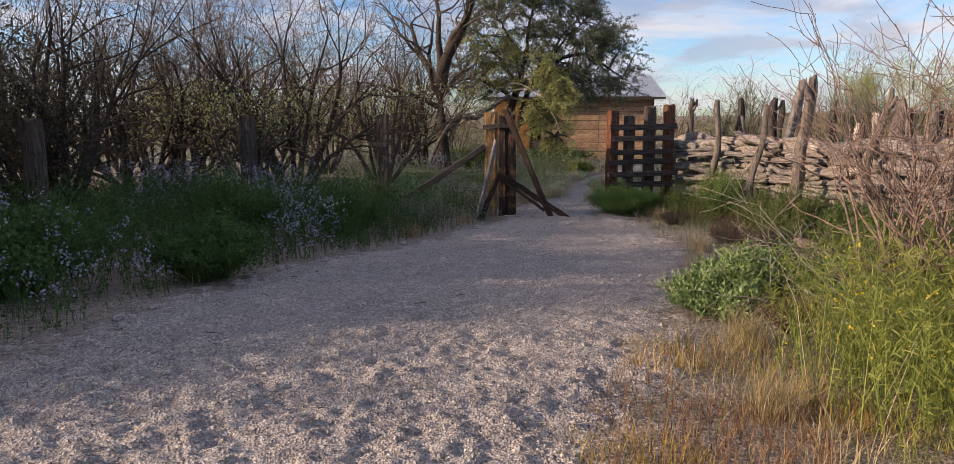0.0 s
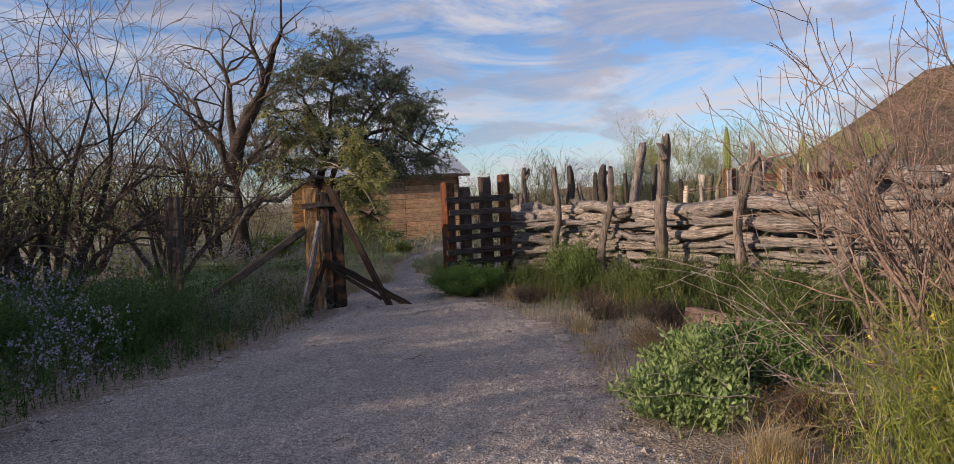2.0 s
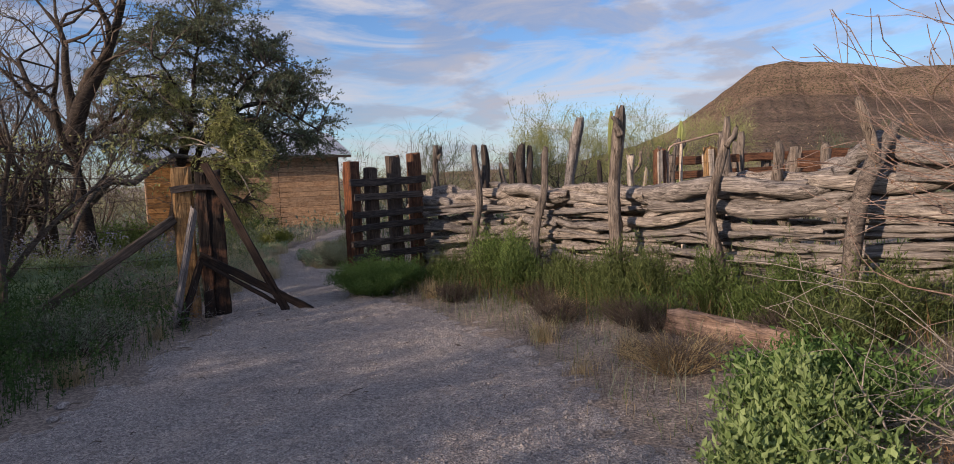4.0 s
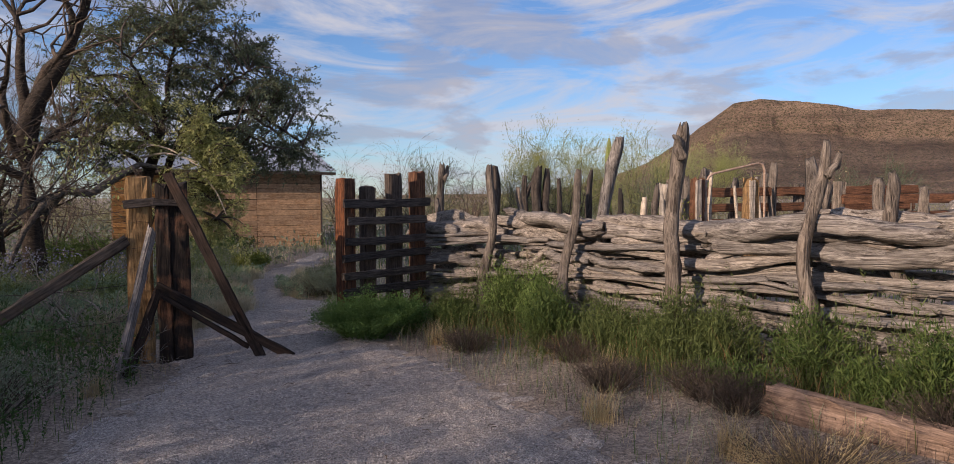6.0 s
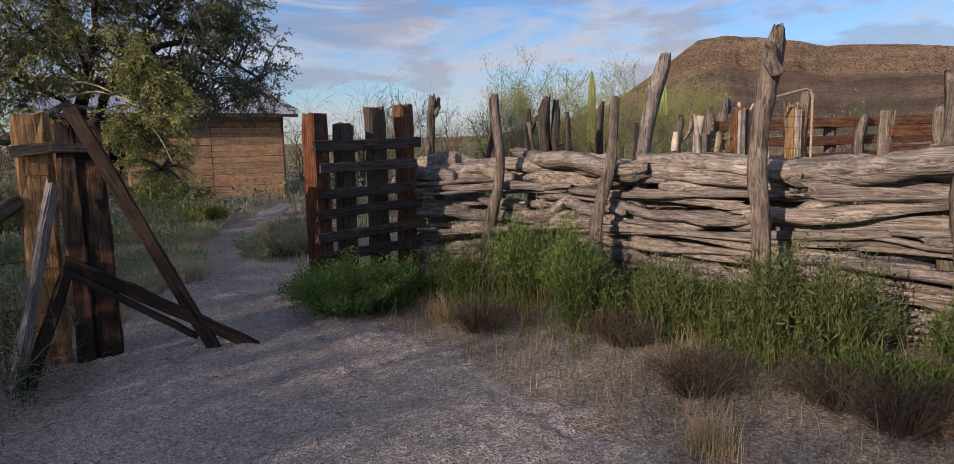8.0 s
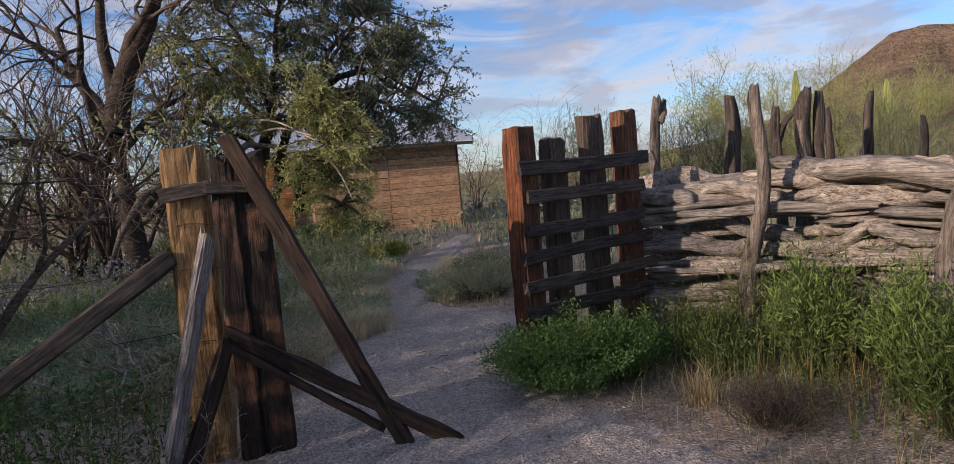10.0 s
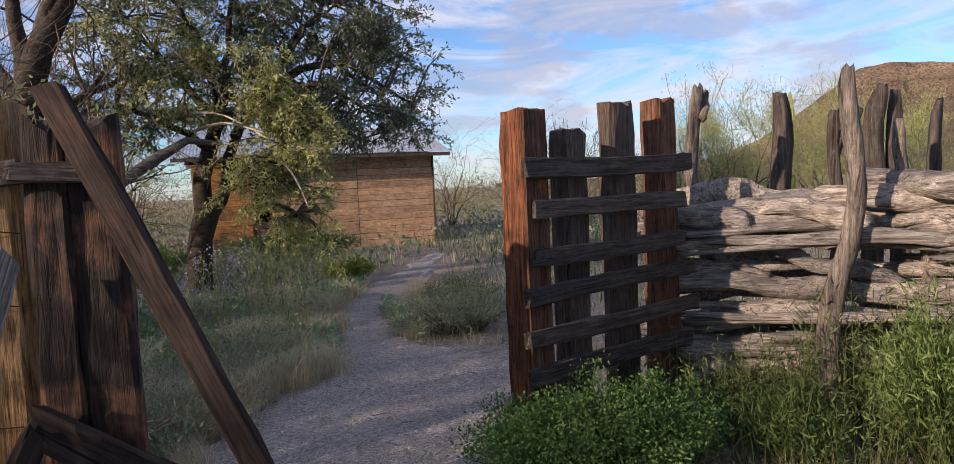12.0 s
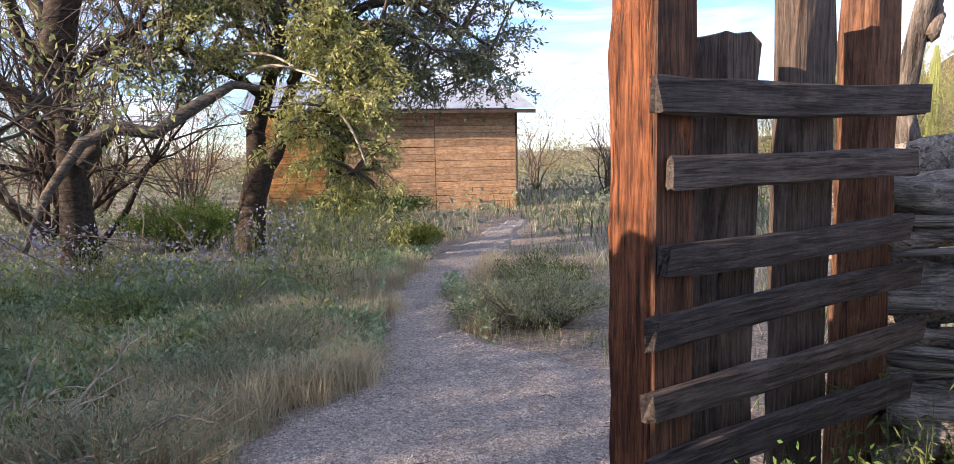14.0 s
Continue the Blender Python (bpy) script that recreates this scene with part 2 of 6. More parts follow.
def soil(name, c1, c2, speck1, speck2, grain=90.0, relief=0.02):
    m, nt, p = blank(name, 0.95)
    co = nt.nodes.new("ShaderNodeTexCoord").outputs["Object"]
    big, mid = noise_at(nt, co, 0.7, 5, 0.6), noise_at(nt, co, 5.0, 5, 0.6)
    vo = nt.nodes.new("ShaderNodeTexVoronoi")
    vo.inputs["Scale"].default_value = grain
    nt.links.new(co, vo.inputs["Vector"])
    fine = noise_at(nt, co, grain * 1.6, 3, 0.6)
    col = ramp_between(nt, big, 0.3, 0.7, c1, c2)
    col = mixed(nt, "MIX", 0.55, col, ramp_between(nt, fine, 0.34, 0.66, speck1, speck2))
    col = mixed(nt, "MULTIPLY", 0.5, col, ramp_between(nt, mid, 0.3, 0.7, (0.65, 0.63, 0.62), (1.1, 1.1, 1.1)))
    sep = nt.nodes.new("ShaderNodeSeparateColor")
    nt.links.new(vo.outputs["Color"], sep.inputs["Color"])
    col = mixed(nt, "MULTIPLY", 0.75, col, ramp_between(nt, sep.outputs["Red"], 0.05, 0.95, (0.5, 0.48, 0.48), (1.35, 1.33, 1.3)))
    nt.links.new(col, p.inputs["Base Color"])
    n1 = bump(nt, mid, 0.55, relief * 2.5)
    n2 = bump(nt, vo.outputs["Distance"], 0.8, relief * 0.5, n1)
    nt.links.new(bump(nt, fine, 0.7, relief * 0.4, n2), p.inputs["Normal"])
    return m


M_SAND = soil("gravelly_sand", (0.47, 0.405, 0.37), (0.57, 0.50, 0.455), (0.18, 0.155, 0.145), (0.95, 0.88, 0.81), 70.0, 0.055)
M_EARTH = soil("littered_earth", (0.28, 0.23, 0.195), (0.40, 0.335, 0.29), (0.11, 0.085, 0.065), (0.50, 0.42, 0.34), 45.0, 0.025)
M_STONE = soil("path_pebble", (0.30, 0.26, 0.24), (0.48, 0.43, 0.39), (0.17, 0.15, 0.15), (0.62, 0.57, 0.52), 60.0, 0.004)
M_MESA = None


def mesa_rock():
    m, nt, p = blank("hazed_red_brown_mesa_rock", 0.95)
    co = nt.nodes.new("ShaderNodeTexCoord").outputs["Object"]
    big, mid, dots = noise_at(nt, co, 0.008, 6, 0.65), noise_at(nt, co, 0.05, 5, 0.65), noise_at(nt, co, 0.42, 4, 0.8)
    strata = nt.nodes.new("ShaderNodeMapping")
    strata.inputs["Scale"].default_value = (0.004, 0.004, 0.09)
    nt.links.new(co, strata.inputs["Vector"])
    lines = noise_at(nt, strata.outputs["Vector"], 1.0, 5, 0.6)
    # red-brown rock, lightened and desaturated to include the distance haze
    col = ramp_between(nt, big, 0.35, 0.65, (0.215, 0.145, 0.11), (0.38, 0.28, 0.205))
    col = mixed(nt, "MULTIPLY", 0.7, col, ramp_between(nt, lines, 0.35, 0.6, (0.55, 0.5, 0.48), (1.15, 1.1, 1.05)))
    col = mixed(nt, "MIX", ramp_between(nt, dots, 0.50, 0.56, (0, 0, 0), (0.85, 0.85, 0.85)), col, (0.07, 0.072, 0.035))
    col = mixed(nt, "MULTIPLY", 0.7, col, ramp_between(nt, mid, 0.3, 0.7, (0.6, 0.58, 0.55), (1.25, 1.2, 1.15)))
    nt.links.new(col, p.inputs["Base Color"])
    nt.links.new(bump(nt, mid, 1.0, 14.0, bump(nt, dots, 1.0, 3.0)), p.inputs["Normal"])
    return m


M_MESA = mesa_rock()


def metal(name, c1, c2, rough, metallic, scale=4.0):
    m, nt, p = blank(name, rough, metallic)
    co = nt.nodes.new("ShaderNodeTexCoord").outputs["Object"]
    a = noise_at(nt, co, scale, 6, 0.65)
    nt.links.new(ramp_between(nt, a, 0.35, 0.65, c1, c2), p.inputs["Base Color"])
    nt.links.new(bump(nt, noise_at(nt, co, scale * 20, 3), 0.2, 0.002), p.inputs["Normal"])
    return m


M_ROOF = metal("galvanised_sheet", (0.42, 0.44, 0.47), (0.62, 0.64, 0.66), 0.42, 0.7)
M_RUST = metal("rusty_pipe", (0.34, 0.21, 0.15), (0.54, 0.41, 0.32), 0.8, 0.2, 30)
M_WIRE = metal("rusted_wire", (0.06, 0.045, 0.04), (0.16, 0.12, 0.10), 0.7, 0.5, 30)
# boards coloured dark in place of the shade in the opening and gaps
M_INSIDE = metal("shade_dark_inner_board", (0.05, 0.035, 0.025), (0.10, 0.07, 0.05), 0.9, 0.0)
M_CACTUS = leaf("ribbed_cactus_skin", (0.22, 0.25, 0.08), (0.34, 0.37, 0.14), 3.0, 0.05)


# ---- builders ----
rng = np.random.default_rng(7)


def hash2(ix, iy, seed):
    h = (ix.astype(np.int64) * 374761393 + iy.astype(np.int64) * 668265263 + seed * 974634777) & 0x7FFFFFFF
    h = ((h ^ (h >> 13)) * 1274126177) & 0x7FFFFFFF
    return ((h ^ (h >> 16)) & 0xFFFF) / 65535.0


def vnoise(x, y, seed=0):
    """Smooth value noise, 0 to 1."""
    x, y = np.asarray(x, float), np.asarray(y, float)
    ix, iy = np.floor(x), np.floor(y)
    fx, fy = x - ix, y - iy
    fx, fy = fx * fx * (3 - 2 * fx), fy * fy * (3 - 2 * fy)
    a, b = hash2(ix, iy, seed), hash2(ix + 1, iy, seed)
    c, d = hash2(ix, iy + 1, seed), hash2(ix + 1, iy + 1, seed)
    return (a * (1 - fx) + b * fx) * (1 - fy) + (c * (1 - fx) + d * fx) * fy


def fbm(x, y, seed=0, octaves=4):
    x, y, out, amp, tot = np.asarray(x, float), np.asarray(y, float), 0.0, 1.0, 0.0
    for k in range(octaves):
        out, tot = out + amp * vnoise(x * 2 ** k, y * 2 ** k, seed + k), tot + amp
        amp *= 0.5
    return out / tot


def to_mesh(name, verts, faces, material, smooth=False):
    me = bpy.data.meshes.new(name)
    verts, faces = np.asarray(verts, np.float32), np.asarray(faces, np.int32)
    k = faces.shape[1]
    me.vertices.add(len(verts))
    me.vertices.foreach_set("co", verts.ravel())
    me.loops.add(faces.size)
    me.loops.foreach_set("vertex_index", faces.ravel())
    me.polygons.add(len(faces))
    me.polygons.foreach_set("loop_start", np.arange(0, faces.size, k, dtype=np.int32))
    me.polygons.foreach_set("use_smooth", np.full(len(faces), smooth))
    me.update(calc_edges=True)
    me.materials.append(material)
    return me


class Geo:
    """Gathers quads of many pieces into one mesh."""

    def __init__(self):
        self.v, self.f, self.n = [], [], 0

    def add(self, v, f):
        self.v.append(np.asarray(v, float))
        self.f.append(np.asarray(f, int) + self.n)
        self.n += len(v)
        return self

    def mesh(self, name, material, smooth=False):
        return to_mesh(name, np.concatenate(self.v), np.concatenate(self.f), material, smooth)


def thing(name, label, category, at=(0, 0, 0), group="", rz=0.0):
    ob = new(name)
    ob.matrix_basis = pose(*at, 0, 0, rz)
    return tagged(ob, label, category, group)


def part(name, mesh, parent, label="", m=None):
    ob = new(name, mesh)
    ob.parent = parent
    if m is not None:
        ob.matrix_basis = m
    return tagged(ob, label)


def along(p0, p1, up=(0, 0, 1)):
    """A pose whose x axis runs from p0 to p1."""
    x = (Vector(p1) - Vector(p0)).normalized()
    u = Vector(up)
    if abs(x.dot(u.normalized())) > 0.97:
        u = Vector((0, -1, 0))
    y = u.cross(x).normalized()
    z = x.cross(y)
    return Matrix(((x.x, y.x, z.x, p0[0]), (x.y, y.y, z.y, p0[1]), (x.z, y.z, z.z, p0[2]), (0, 0, 0, 1)))


def ring_faces(rings, k):
    i, j = np.meshgrid(np.arange(rings - 1), np.arange(k), indexing="ij")
    i, j = i.ravel(), j.ravel()
    return np.stack((i * k + j, i * k + (j + 1) % k, (i + 1) * k + (j + 1) % k, (i + 1) * k + j), 1)


def capped(v, rings, k):
    """Adds end caps of quads (k must be even)."""
    f = ring_faces(rings, k)
    caps = []
    for base, flip in ((0, True), ((rings - 1) * k, False)):
        for q in range(k // 2 - 1):
            c = [base + q, base + q + 1, base + k - q - 2, base + k - q - 1]
            caps.append(c[::-1] if flip else c)
    return v, np.concatenate((f, np.array(caps)))


def timber_mesh(name, length, w, h, material, seed=0, wear=0.006, bow=0.0, taper=0.0, steps=None, ragged=0.012, twist=0.0):
    """A worn squared timber along x, from 0 to length, w wide in y and h in z: rounded arrises, uneven faces, ragged ends."""
    r = np.random.default_rng(seed + 11)
    steps = steps or max(4, min(14, int(length / 0.14)))
    c = min(w, h) * 0.14
    a, b = w / 2, h / 2
    prof = np.array([(-a + c, -b), (-a * 0.3, -b), (a * 0.35, -b), (a - c, -b), (a, -b + c), (a, b - c), (a - c, b), (a * 0.3, b), (-a * 0.35, b), (-a + c, b), (-a, b - c), (-a, -b + c)])
    k = len(prof)
    groove = r.normal(0, wear * 0.5, k)
    v = []
    for s in range(steps + 1):
        u = s / steps
        p = prof * (1 - taper * u) * (1 + r.normal(0, wear / max(w, h), prof.shape)) + r.normal(0, wear * 0.35, prof.shape) + groove[:, None] * np.sign(prof) * 0.6
        ang = twist * (u - 0.5)
        p = p @ np.array(((math.cos(ang), math.sin(ang)), (-math.sin(ang), math.cos(ang))))
        x = np.full(k, u * length)
        if s in (0, steps):
            x = x + r.normal(0, ragged, k) * (1 if s else -1)
            p = p * 0.97
        off = bow * math.sin(u * math.pi)
        v.append(np.stack((x, p[:, 0], p[:, 1] + off), 1))
    return to_mesh(name, *capped(np.concatenate(v), steps + 1, k), material)


def timber(name, p0, p1, w, h, material, parent, label="", seed=0, up=(0, 0, 1), **kw):
    length = (Vector(p1) - Vector(p0)).length
    return part(name, timber_mesh(name, length, w, h, material, seed, **kw), parent, label, along(p0, p1, up))


def log_geo(length, radius, seed, bend=0.05, taper=0.3, knots=2, sides=10, rings=15, pinned=False):
    """A dry twisted limb along x: fluted, knotty, bent."""
    r = np.random.default_rng(seed + 101)
    th = np.arange(sides) / sides * 2 * math.pi
    ph = r.uniform(0, 6.3, 6)
    kn = [(r.uniform(0.1, 0.9), r.uniform(0, 6.3), r.uniform(0.15, 0.5)) for _ in range(knots)]
    spin = r.uniform(-2.5, 2.5)
    flat = r.uniform(0.78, 1.0)
    v = []
    for s in range(rings):
        u = s / (rings - 1)
        rad = radius * (1 - taper * u) * (1 + 0.10 * math.sin(5 * u + ph[0]) + r.normal(0, 0.035))
        if s in (0, rings - 1):
            rad *= 0.72
        tt = th + spin * u
        rr = rad * (1 + 0.14 * np.sin(3 * tt + ph[1]) + 0.11 * np.sin(5 * tt + ph[2]) + r.normal(0, 0.055, sides))
        for ku, ka, kh in kn:
            rr = rr + radius * kh * np.exp(-((u - ku) / 0.05) ** 2) * np.clip(np.cos(th - ka), 0, 1) ** 3
        cy = bend * (math.sin(u * 3.1 + ph[3]) - math.sin(ph[3])) * 0.7 + bend * 0.35 * math.sin(u * 8.5 + ph[4])
        cz = bend * 0.8 * (math.sin(u * 4.3 + ph[5]) - math.sin(ph[5]) * (1 - u)) + bend * 0.3 * math.sin(u * 11 + ph[0])
        if pinned:                                   # both ends on the axis
            cy -= bend * (0.7 * (math.sin(3.1 + ph[3]) - math.sin(ph[3])) * u + 0.35 * (math.sin(ph[4]) * (1 - u) + math.sin(8.5 + ph[4]) * u))
            cz -= bend * (0.8 * math.sin(4.3 + ph[5]) * u + 0.3 * (math.sin(ph[0]) * (1 - u) + math.sin(11 + ph[0]) * u))
        x = np.full(sides, u * length)
        if s in (0, rings - 1):
            x = x + r.normal(0, radius * 0.25, sides)
        v.append(np.stack((x, cy + rr * np.cos(th), cz + rr * flat * np.sin(th)), 1))
    return capped(np.concatenate(v), rings, sides)


def log_mesh(name, length, radius, material, seed, **kw):
    return to_mesh(name, *log_geo(length, radius, seed, **kw), material, True)


def tube(points, radii, sides):
    """A tube through points, as verts and quads."""
    p = np.asarray(points, float)
    d = np.gradient(p, axis=0)
    d /= np.linalg.norm(d, axis=1)[:, None] + 1e-9
    ref = np.array((0.31, 0.17, 0.93)) if abs(d[0, 2]) < 0.9 else np.array((0.93, 0.2, 0.1))
    a = np.cross(d, ref)
    a /= np.linalg.norm(a, axis=1)[:, None] + 1e-9
    b = np.cross(d, a)
    th = np.arange(sides) / sides * 2 * math.pi
    r = np.asarray(radii, float)[:, None, None]
    v = p[:, None, :] + r * (np.cos(th)[None, :, None] * a[:, None, :] + np.sin(th)[None, :, None] * b[:, None, :])
    return v.reshape(-1, 3), ring_faces(len(p), sides)


def swept(points, n=14):
    """A smooth run of n points through the given ones."""
    p = np.asarray(points, float)
    u = np.linspace(0, len(p) - 1, n)
    q = np.stack([np.interp(u, np.arange(len(p)), p[:, k]) for k in range(3)], 1)
    for _ in range(2):
        q[1:-1] = (q[:-2] + 2 * q[1:-1] + q[2:]) / 4
    return q


# ---- lie of the land ----
def ground_z(x, y):
    x, y = np.asarray(x, float), np.asarray(y, float)
    z = np.interp(y, (2, 5, 7.5, 9.5, 11.5, 13, 40), (0.05, 0.0, -0.14, -0.20, -0.26, -0.29, -0.30))
    z = z + 0.07 * np.clip((x - 2.0) / 1.2, 0, 1) * np.clip((12.5 - y) / 2, 0, 1) + 0.05 * np.clip((-3.4 - x) / 1.5, 0, 1)
    return z + 0.03 * (fbm(x * 1.3, y * 1.3, 3, 3) - 0.5)


EDGE_Y = (-12, 3.2, 4.9, 6.5, 7.4, 8.4, 9.7, 11.2, 12.3, 13.7, 14.4, 15.2, 16.2, 17.2, 18.0, 18.8, 22, 27, 34)
EDGE_L = (-3.5, -3.05, -2.9, -2.5, -2.2, -1.6, -1.0, -0.65, -0.62, -0.32, 0.12, 0.45, 0.50, 0.55, 0.72, 1.05, 2.45, 4.6, 6.5)
EDGE_R = (0.4, 0.35, 0.95, 1.25, 1.5, 1.62, 1.5, 1.4, 1.5, 2.2, 1.85, 1.12, 0.98, 1.22, 1.6, 1.95, 2.95, 4.7, 6.6)


def path_edges(y):
    y = np.asarray(y, float)
    wild = np.interp(y, (12.0, 13.5, 19, 22), (1.0, 1.7, 1.5, 1.0))
    l = np.interp(y, EDGE_Y, EDGE_L) + 0.35 * wild * (fbm(y * 0.9, y * 0 + 2.3, 21, 3) - 0.5) + 0.22 * (fbm(y * 4, y * 0 + 1.3, 25, 2) - 0.5)
    r = np.interp(y, EDGE_Y, EDGE_R) + 0.35 * wild * (fbm(y * 1.1, y * 0 + 7.7, 22, 3) - 0.5) + 0.22 * (fbm(y * 4, y * 0 + 6.3, 26, 2) - 0.5)
    return l, r


FENCE = np.array(((2.20, 12.72), (3.1, 12.3), (3.32, 10.7), (3.48, 9.3), (3.82, 8.2), (4.1, 7.0), (4.7, 5.2), (5.6, 3.2), (6.8, 0.6)))


def fence_x(y):
    return np.interp(y, FENCE[::-1, 1], FENCE[::-1, 0])


def grid_mesh(name, xs, ys, zf, material):
    gx, gy = np.meshgrid(xs, ys)
    v = np.stack((gx.ravel(), gy.ravel(), zf(gx, gy).ravel()), 1)
    n, m = len(xs), len(ys)
    i, j = np.meshgrid(np.arange(m - 1), np.arange(n - 1), indexing="ij")
    i, j = i.ravel(), j.ravel()
    return to_mesh(name, v, np.stack((i * n + j, i * n + j + 1, (i + 1) * n + j + 1, (i + 1) * n + j), 1), material, True)


far = np.array((20, 28, 40, 60, 90, 140, 220, 400, 800, 1600, 3200.0))
xs = np.concatenate((-far[::-1] - 0.0, np.arange(-16, 17, 0.25), far))
ys = np.concatenate((-far[::-1], np.arange(-10, 34, 0.25), far[2:] + 4))
tagged(new("ground", grid_mesh("ground", xs, ys, ground_z, M_EARTH)), "brown desert earth strewn with litter and dry stalks", "ground", kind="structure")

def path_lumps(x, y):
    """Footprints and crumbs of the trodden sand."""
    tread = np.abs(fbm(x * 6.0, y * 6.0, 37, 2) - 0.5)
    return 0.060 * (fbm(x * 5.5, y * 5.5, 31, 3) - 0.5) + 0.032 * (vnoise(x * 15, y * 15, 33) - 0.5) + 0.03 * (np.minimum(tread, 0.13) - 0.08) + 0.03 * (vnoise(x * 33, y * 33, 34) - 0.5)


# the gravel path, sunk under the earth at its ragged edges
py = np.concatenate((np.arange(-10, 1.4, 0.2), np.arange(1.4, 5.0, 0.018), np.arange(5.0, 14.5, 0.035), np.arange(14.5, 24, 0.12)))
pu = np.linspace(-0.1, 1.1, 170)
pl_, pr_ = path_edges(py)
gx = pl_[:, None] + (pr_ - pl_)[:, None] * pu[None, :]
gy = np.repeat(py[:, None], len(pu), 1)
inside = np.clip(np.minimum(pu, 1 - pu) / 0.12 + 0.15, -1.0, 1)[None, :]
lumps = path_lumps(gx, gy)
fade = np.interp(gy, (0, 3.8, 5.5, 12), (0.95, 0.9, 0.5, 0.4))
gz_ = ground_z(gx, gy) + 0.03 * (inside - 0.1 + 1.4 * (fbm(gx * 7, gy * 7, 35, 2) - 0.5) * (1 - np.clip(inside, 0, 1))) + lumps * fade
n, m = len(pu), len(py)
i, j = (a.ravel() for a in np.meshgrid(np.arange(m - 1), np.arange(n - 1), indexing="ij"))
tagged(new("path", to_mesh("path", np.stack((gx.ravel(), gy.ravel(), gz_.ravel()), 1), np.stack((i * n + j, i * n + j + 1, (i + 1) * n + j + 1, (i + 1) * n + j), 1), M_SAND, True)),
       "trodden path of pinkish grey gravelly sand", "path", kind="structure")


def scatter_on_path(count, y0, y1, power=1.0):
    y = y0 + (y1 - y0) * rng.random(count) ** power
    l, r = path_edges(y)
    x = l + (r - l) * rng.uniform(-0.03, 1.03, count)
    return x, y


def pebbles(name, count, y0, y1, size, label):
    x, y = scatter_on_path(count, y0, y1, 1.3)
    l, r = path_edges(y)
    u = (x - l) / (r - l)
    z = ground_z(x, y) + 0.03 * (np.clip(np.minimum(u, 1 - u) / 0.12 + 0.15, -0.1, 1) - 0.1) - 0.002 + np.interp(y, (0, 3.8, 5.5, 12), (0.95, 0.9, 0.5, 0.4)) * path_lumps(x, y)
    s = size * np.exp(rng.normal(0, 0.45, count))
    base = np.array([(1, 0, 0.1), (0, 1, -0.1), (-1, 0, 0.1), (0, -1, 0), (0.1, 0.1, 0.75)])
    v = base[None] * (1 + rng.normal(0, 0.25, (count, 5, 3)))
    a = rng.uniform(0, 6.3, count)
    c, d = np.cos(a)[:, None], np.sin(a)[:, None]
    v = np.stack((v[..., 0] * c - v[..., 1] * d, v[..., 0] * d + v[..., 1] * c, v[..., 2]), 2) * s[:, None, None]
    v += np.stack((x, y, z), 1)[:, None, :]
    f = np.array([(0, 1, 4), (1, 2, 4), (2, 3, 4), (3, 0, 4)])
    f = (f[None] + 5 * np.arange(count)[:, None, None]).reshape(-1, 3)
    tagged(new(name, to_mesh(name, v.reshape(-1, 3), f, M_STONE)), label, "gravel", kind="stuff")


pebbles("gravel", 38000, 1.5, 15.0, 0.0046, "loose grey and pinkish gravel on the path")
pebbles("coarse_gravel", 26000, 1.3, 7.0, 0.0066, "coarser pale gravel scattered on the path")

# ---- far land: mesa and low hills ----
AZ = np.array((20, 28, 32, 36, 38.6, 41, 43.2, 45.2, 47, 49.8, 52, 54, 57, 60, 64.5, 70, 80, 95.0))
EL = np.array((0.25, 0.35, 0.8, 1.75, 2.7, 4.3, 5.75, 7.2, 7.45, 7.2, 6.75, 6.35, 6.15, 5.8, 5.35, 5.6, 5.2, 3.5))


def mesa():
    az = np.concatenate((np.linspace(18, 64, 300), np.linspace(64.3, 96, 60)))
    el = np.interp(az, AZ, EL) + 0.05 * (fbm(az * 1.5, az * 0, 41, 4) - 0.5)
    v, rows = [], np.concatenate((np.linspace(0, 1, 60), (1.06, 1.3, 1.8)))
    a = np.radians(az)
    for u in rows:
        uu = min(u, 1.0)
        d = 430 + 470 * u + 40 * (fbm(az * 0.45, az * 0 + u * 2, 43, 3) - 0.5) * uu
        top = 900 * np.tan(np.radians(el))
        h = top * (0.56 * uu + 0.18 * uu ** 2.2 + 0.26 * np.clip((uu - 0.9) / 0.1, 0, 1) ** 0.7)
        gully = (fbm(az * 0.9 + u * 1.2, az * 0 + u * 1.5, 45, 4) - 0.5) * 22 * uu * (1 - 0.85 * uu ** 3) * np.clip(el / 5, 0, 1)
        if u > 1:
            h, gully = top * (1 - 0.05 * (u - 1)), 0
        v.append(np.stack((d * np.sin(a), d * np.cos(a), h + gully - 0.3 + 1.1 * uu), 1))
    n, m = len(az), len(rows)
    i, j = (q.ravel() for q in np.meshgrid(np.arange(m - 1), np.arange(n - 1), indexing="ij"))
    f = np.stack((i * n + j, i * n + j + 1, (i + 1) * n + j + 1, (i + 1) * n + j), 1)
    tagged(new("mesa", to_mesh("mesa", np.concatenate(v), f, M_MESA, True)), "flat-topped red-brown mesa dotted with desert scrub", "mountain", kind="structure")


mesa()


# ---- plants ----
def unit(v):
    return v / (np.linalg.norm(v, axis=-1, keepdims=True) + 1e-9)


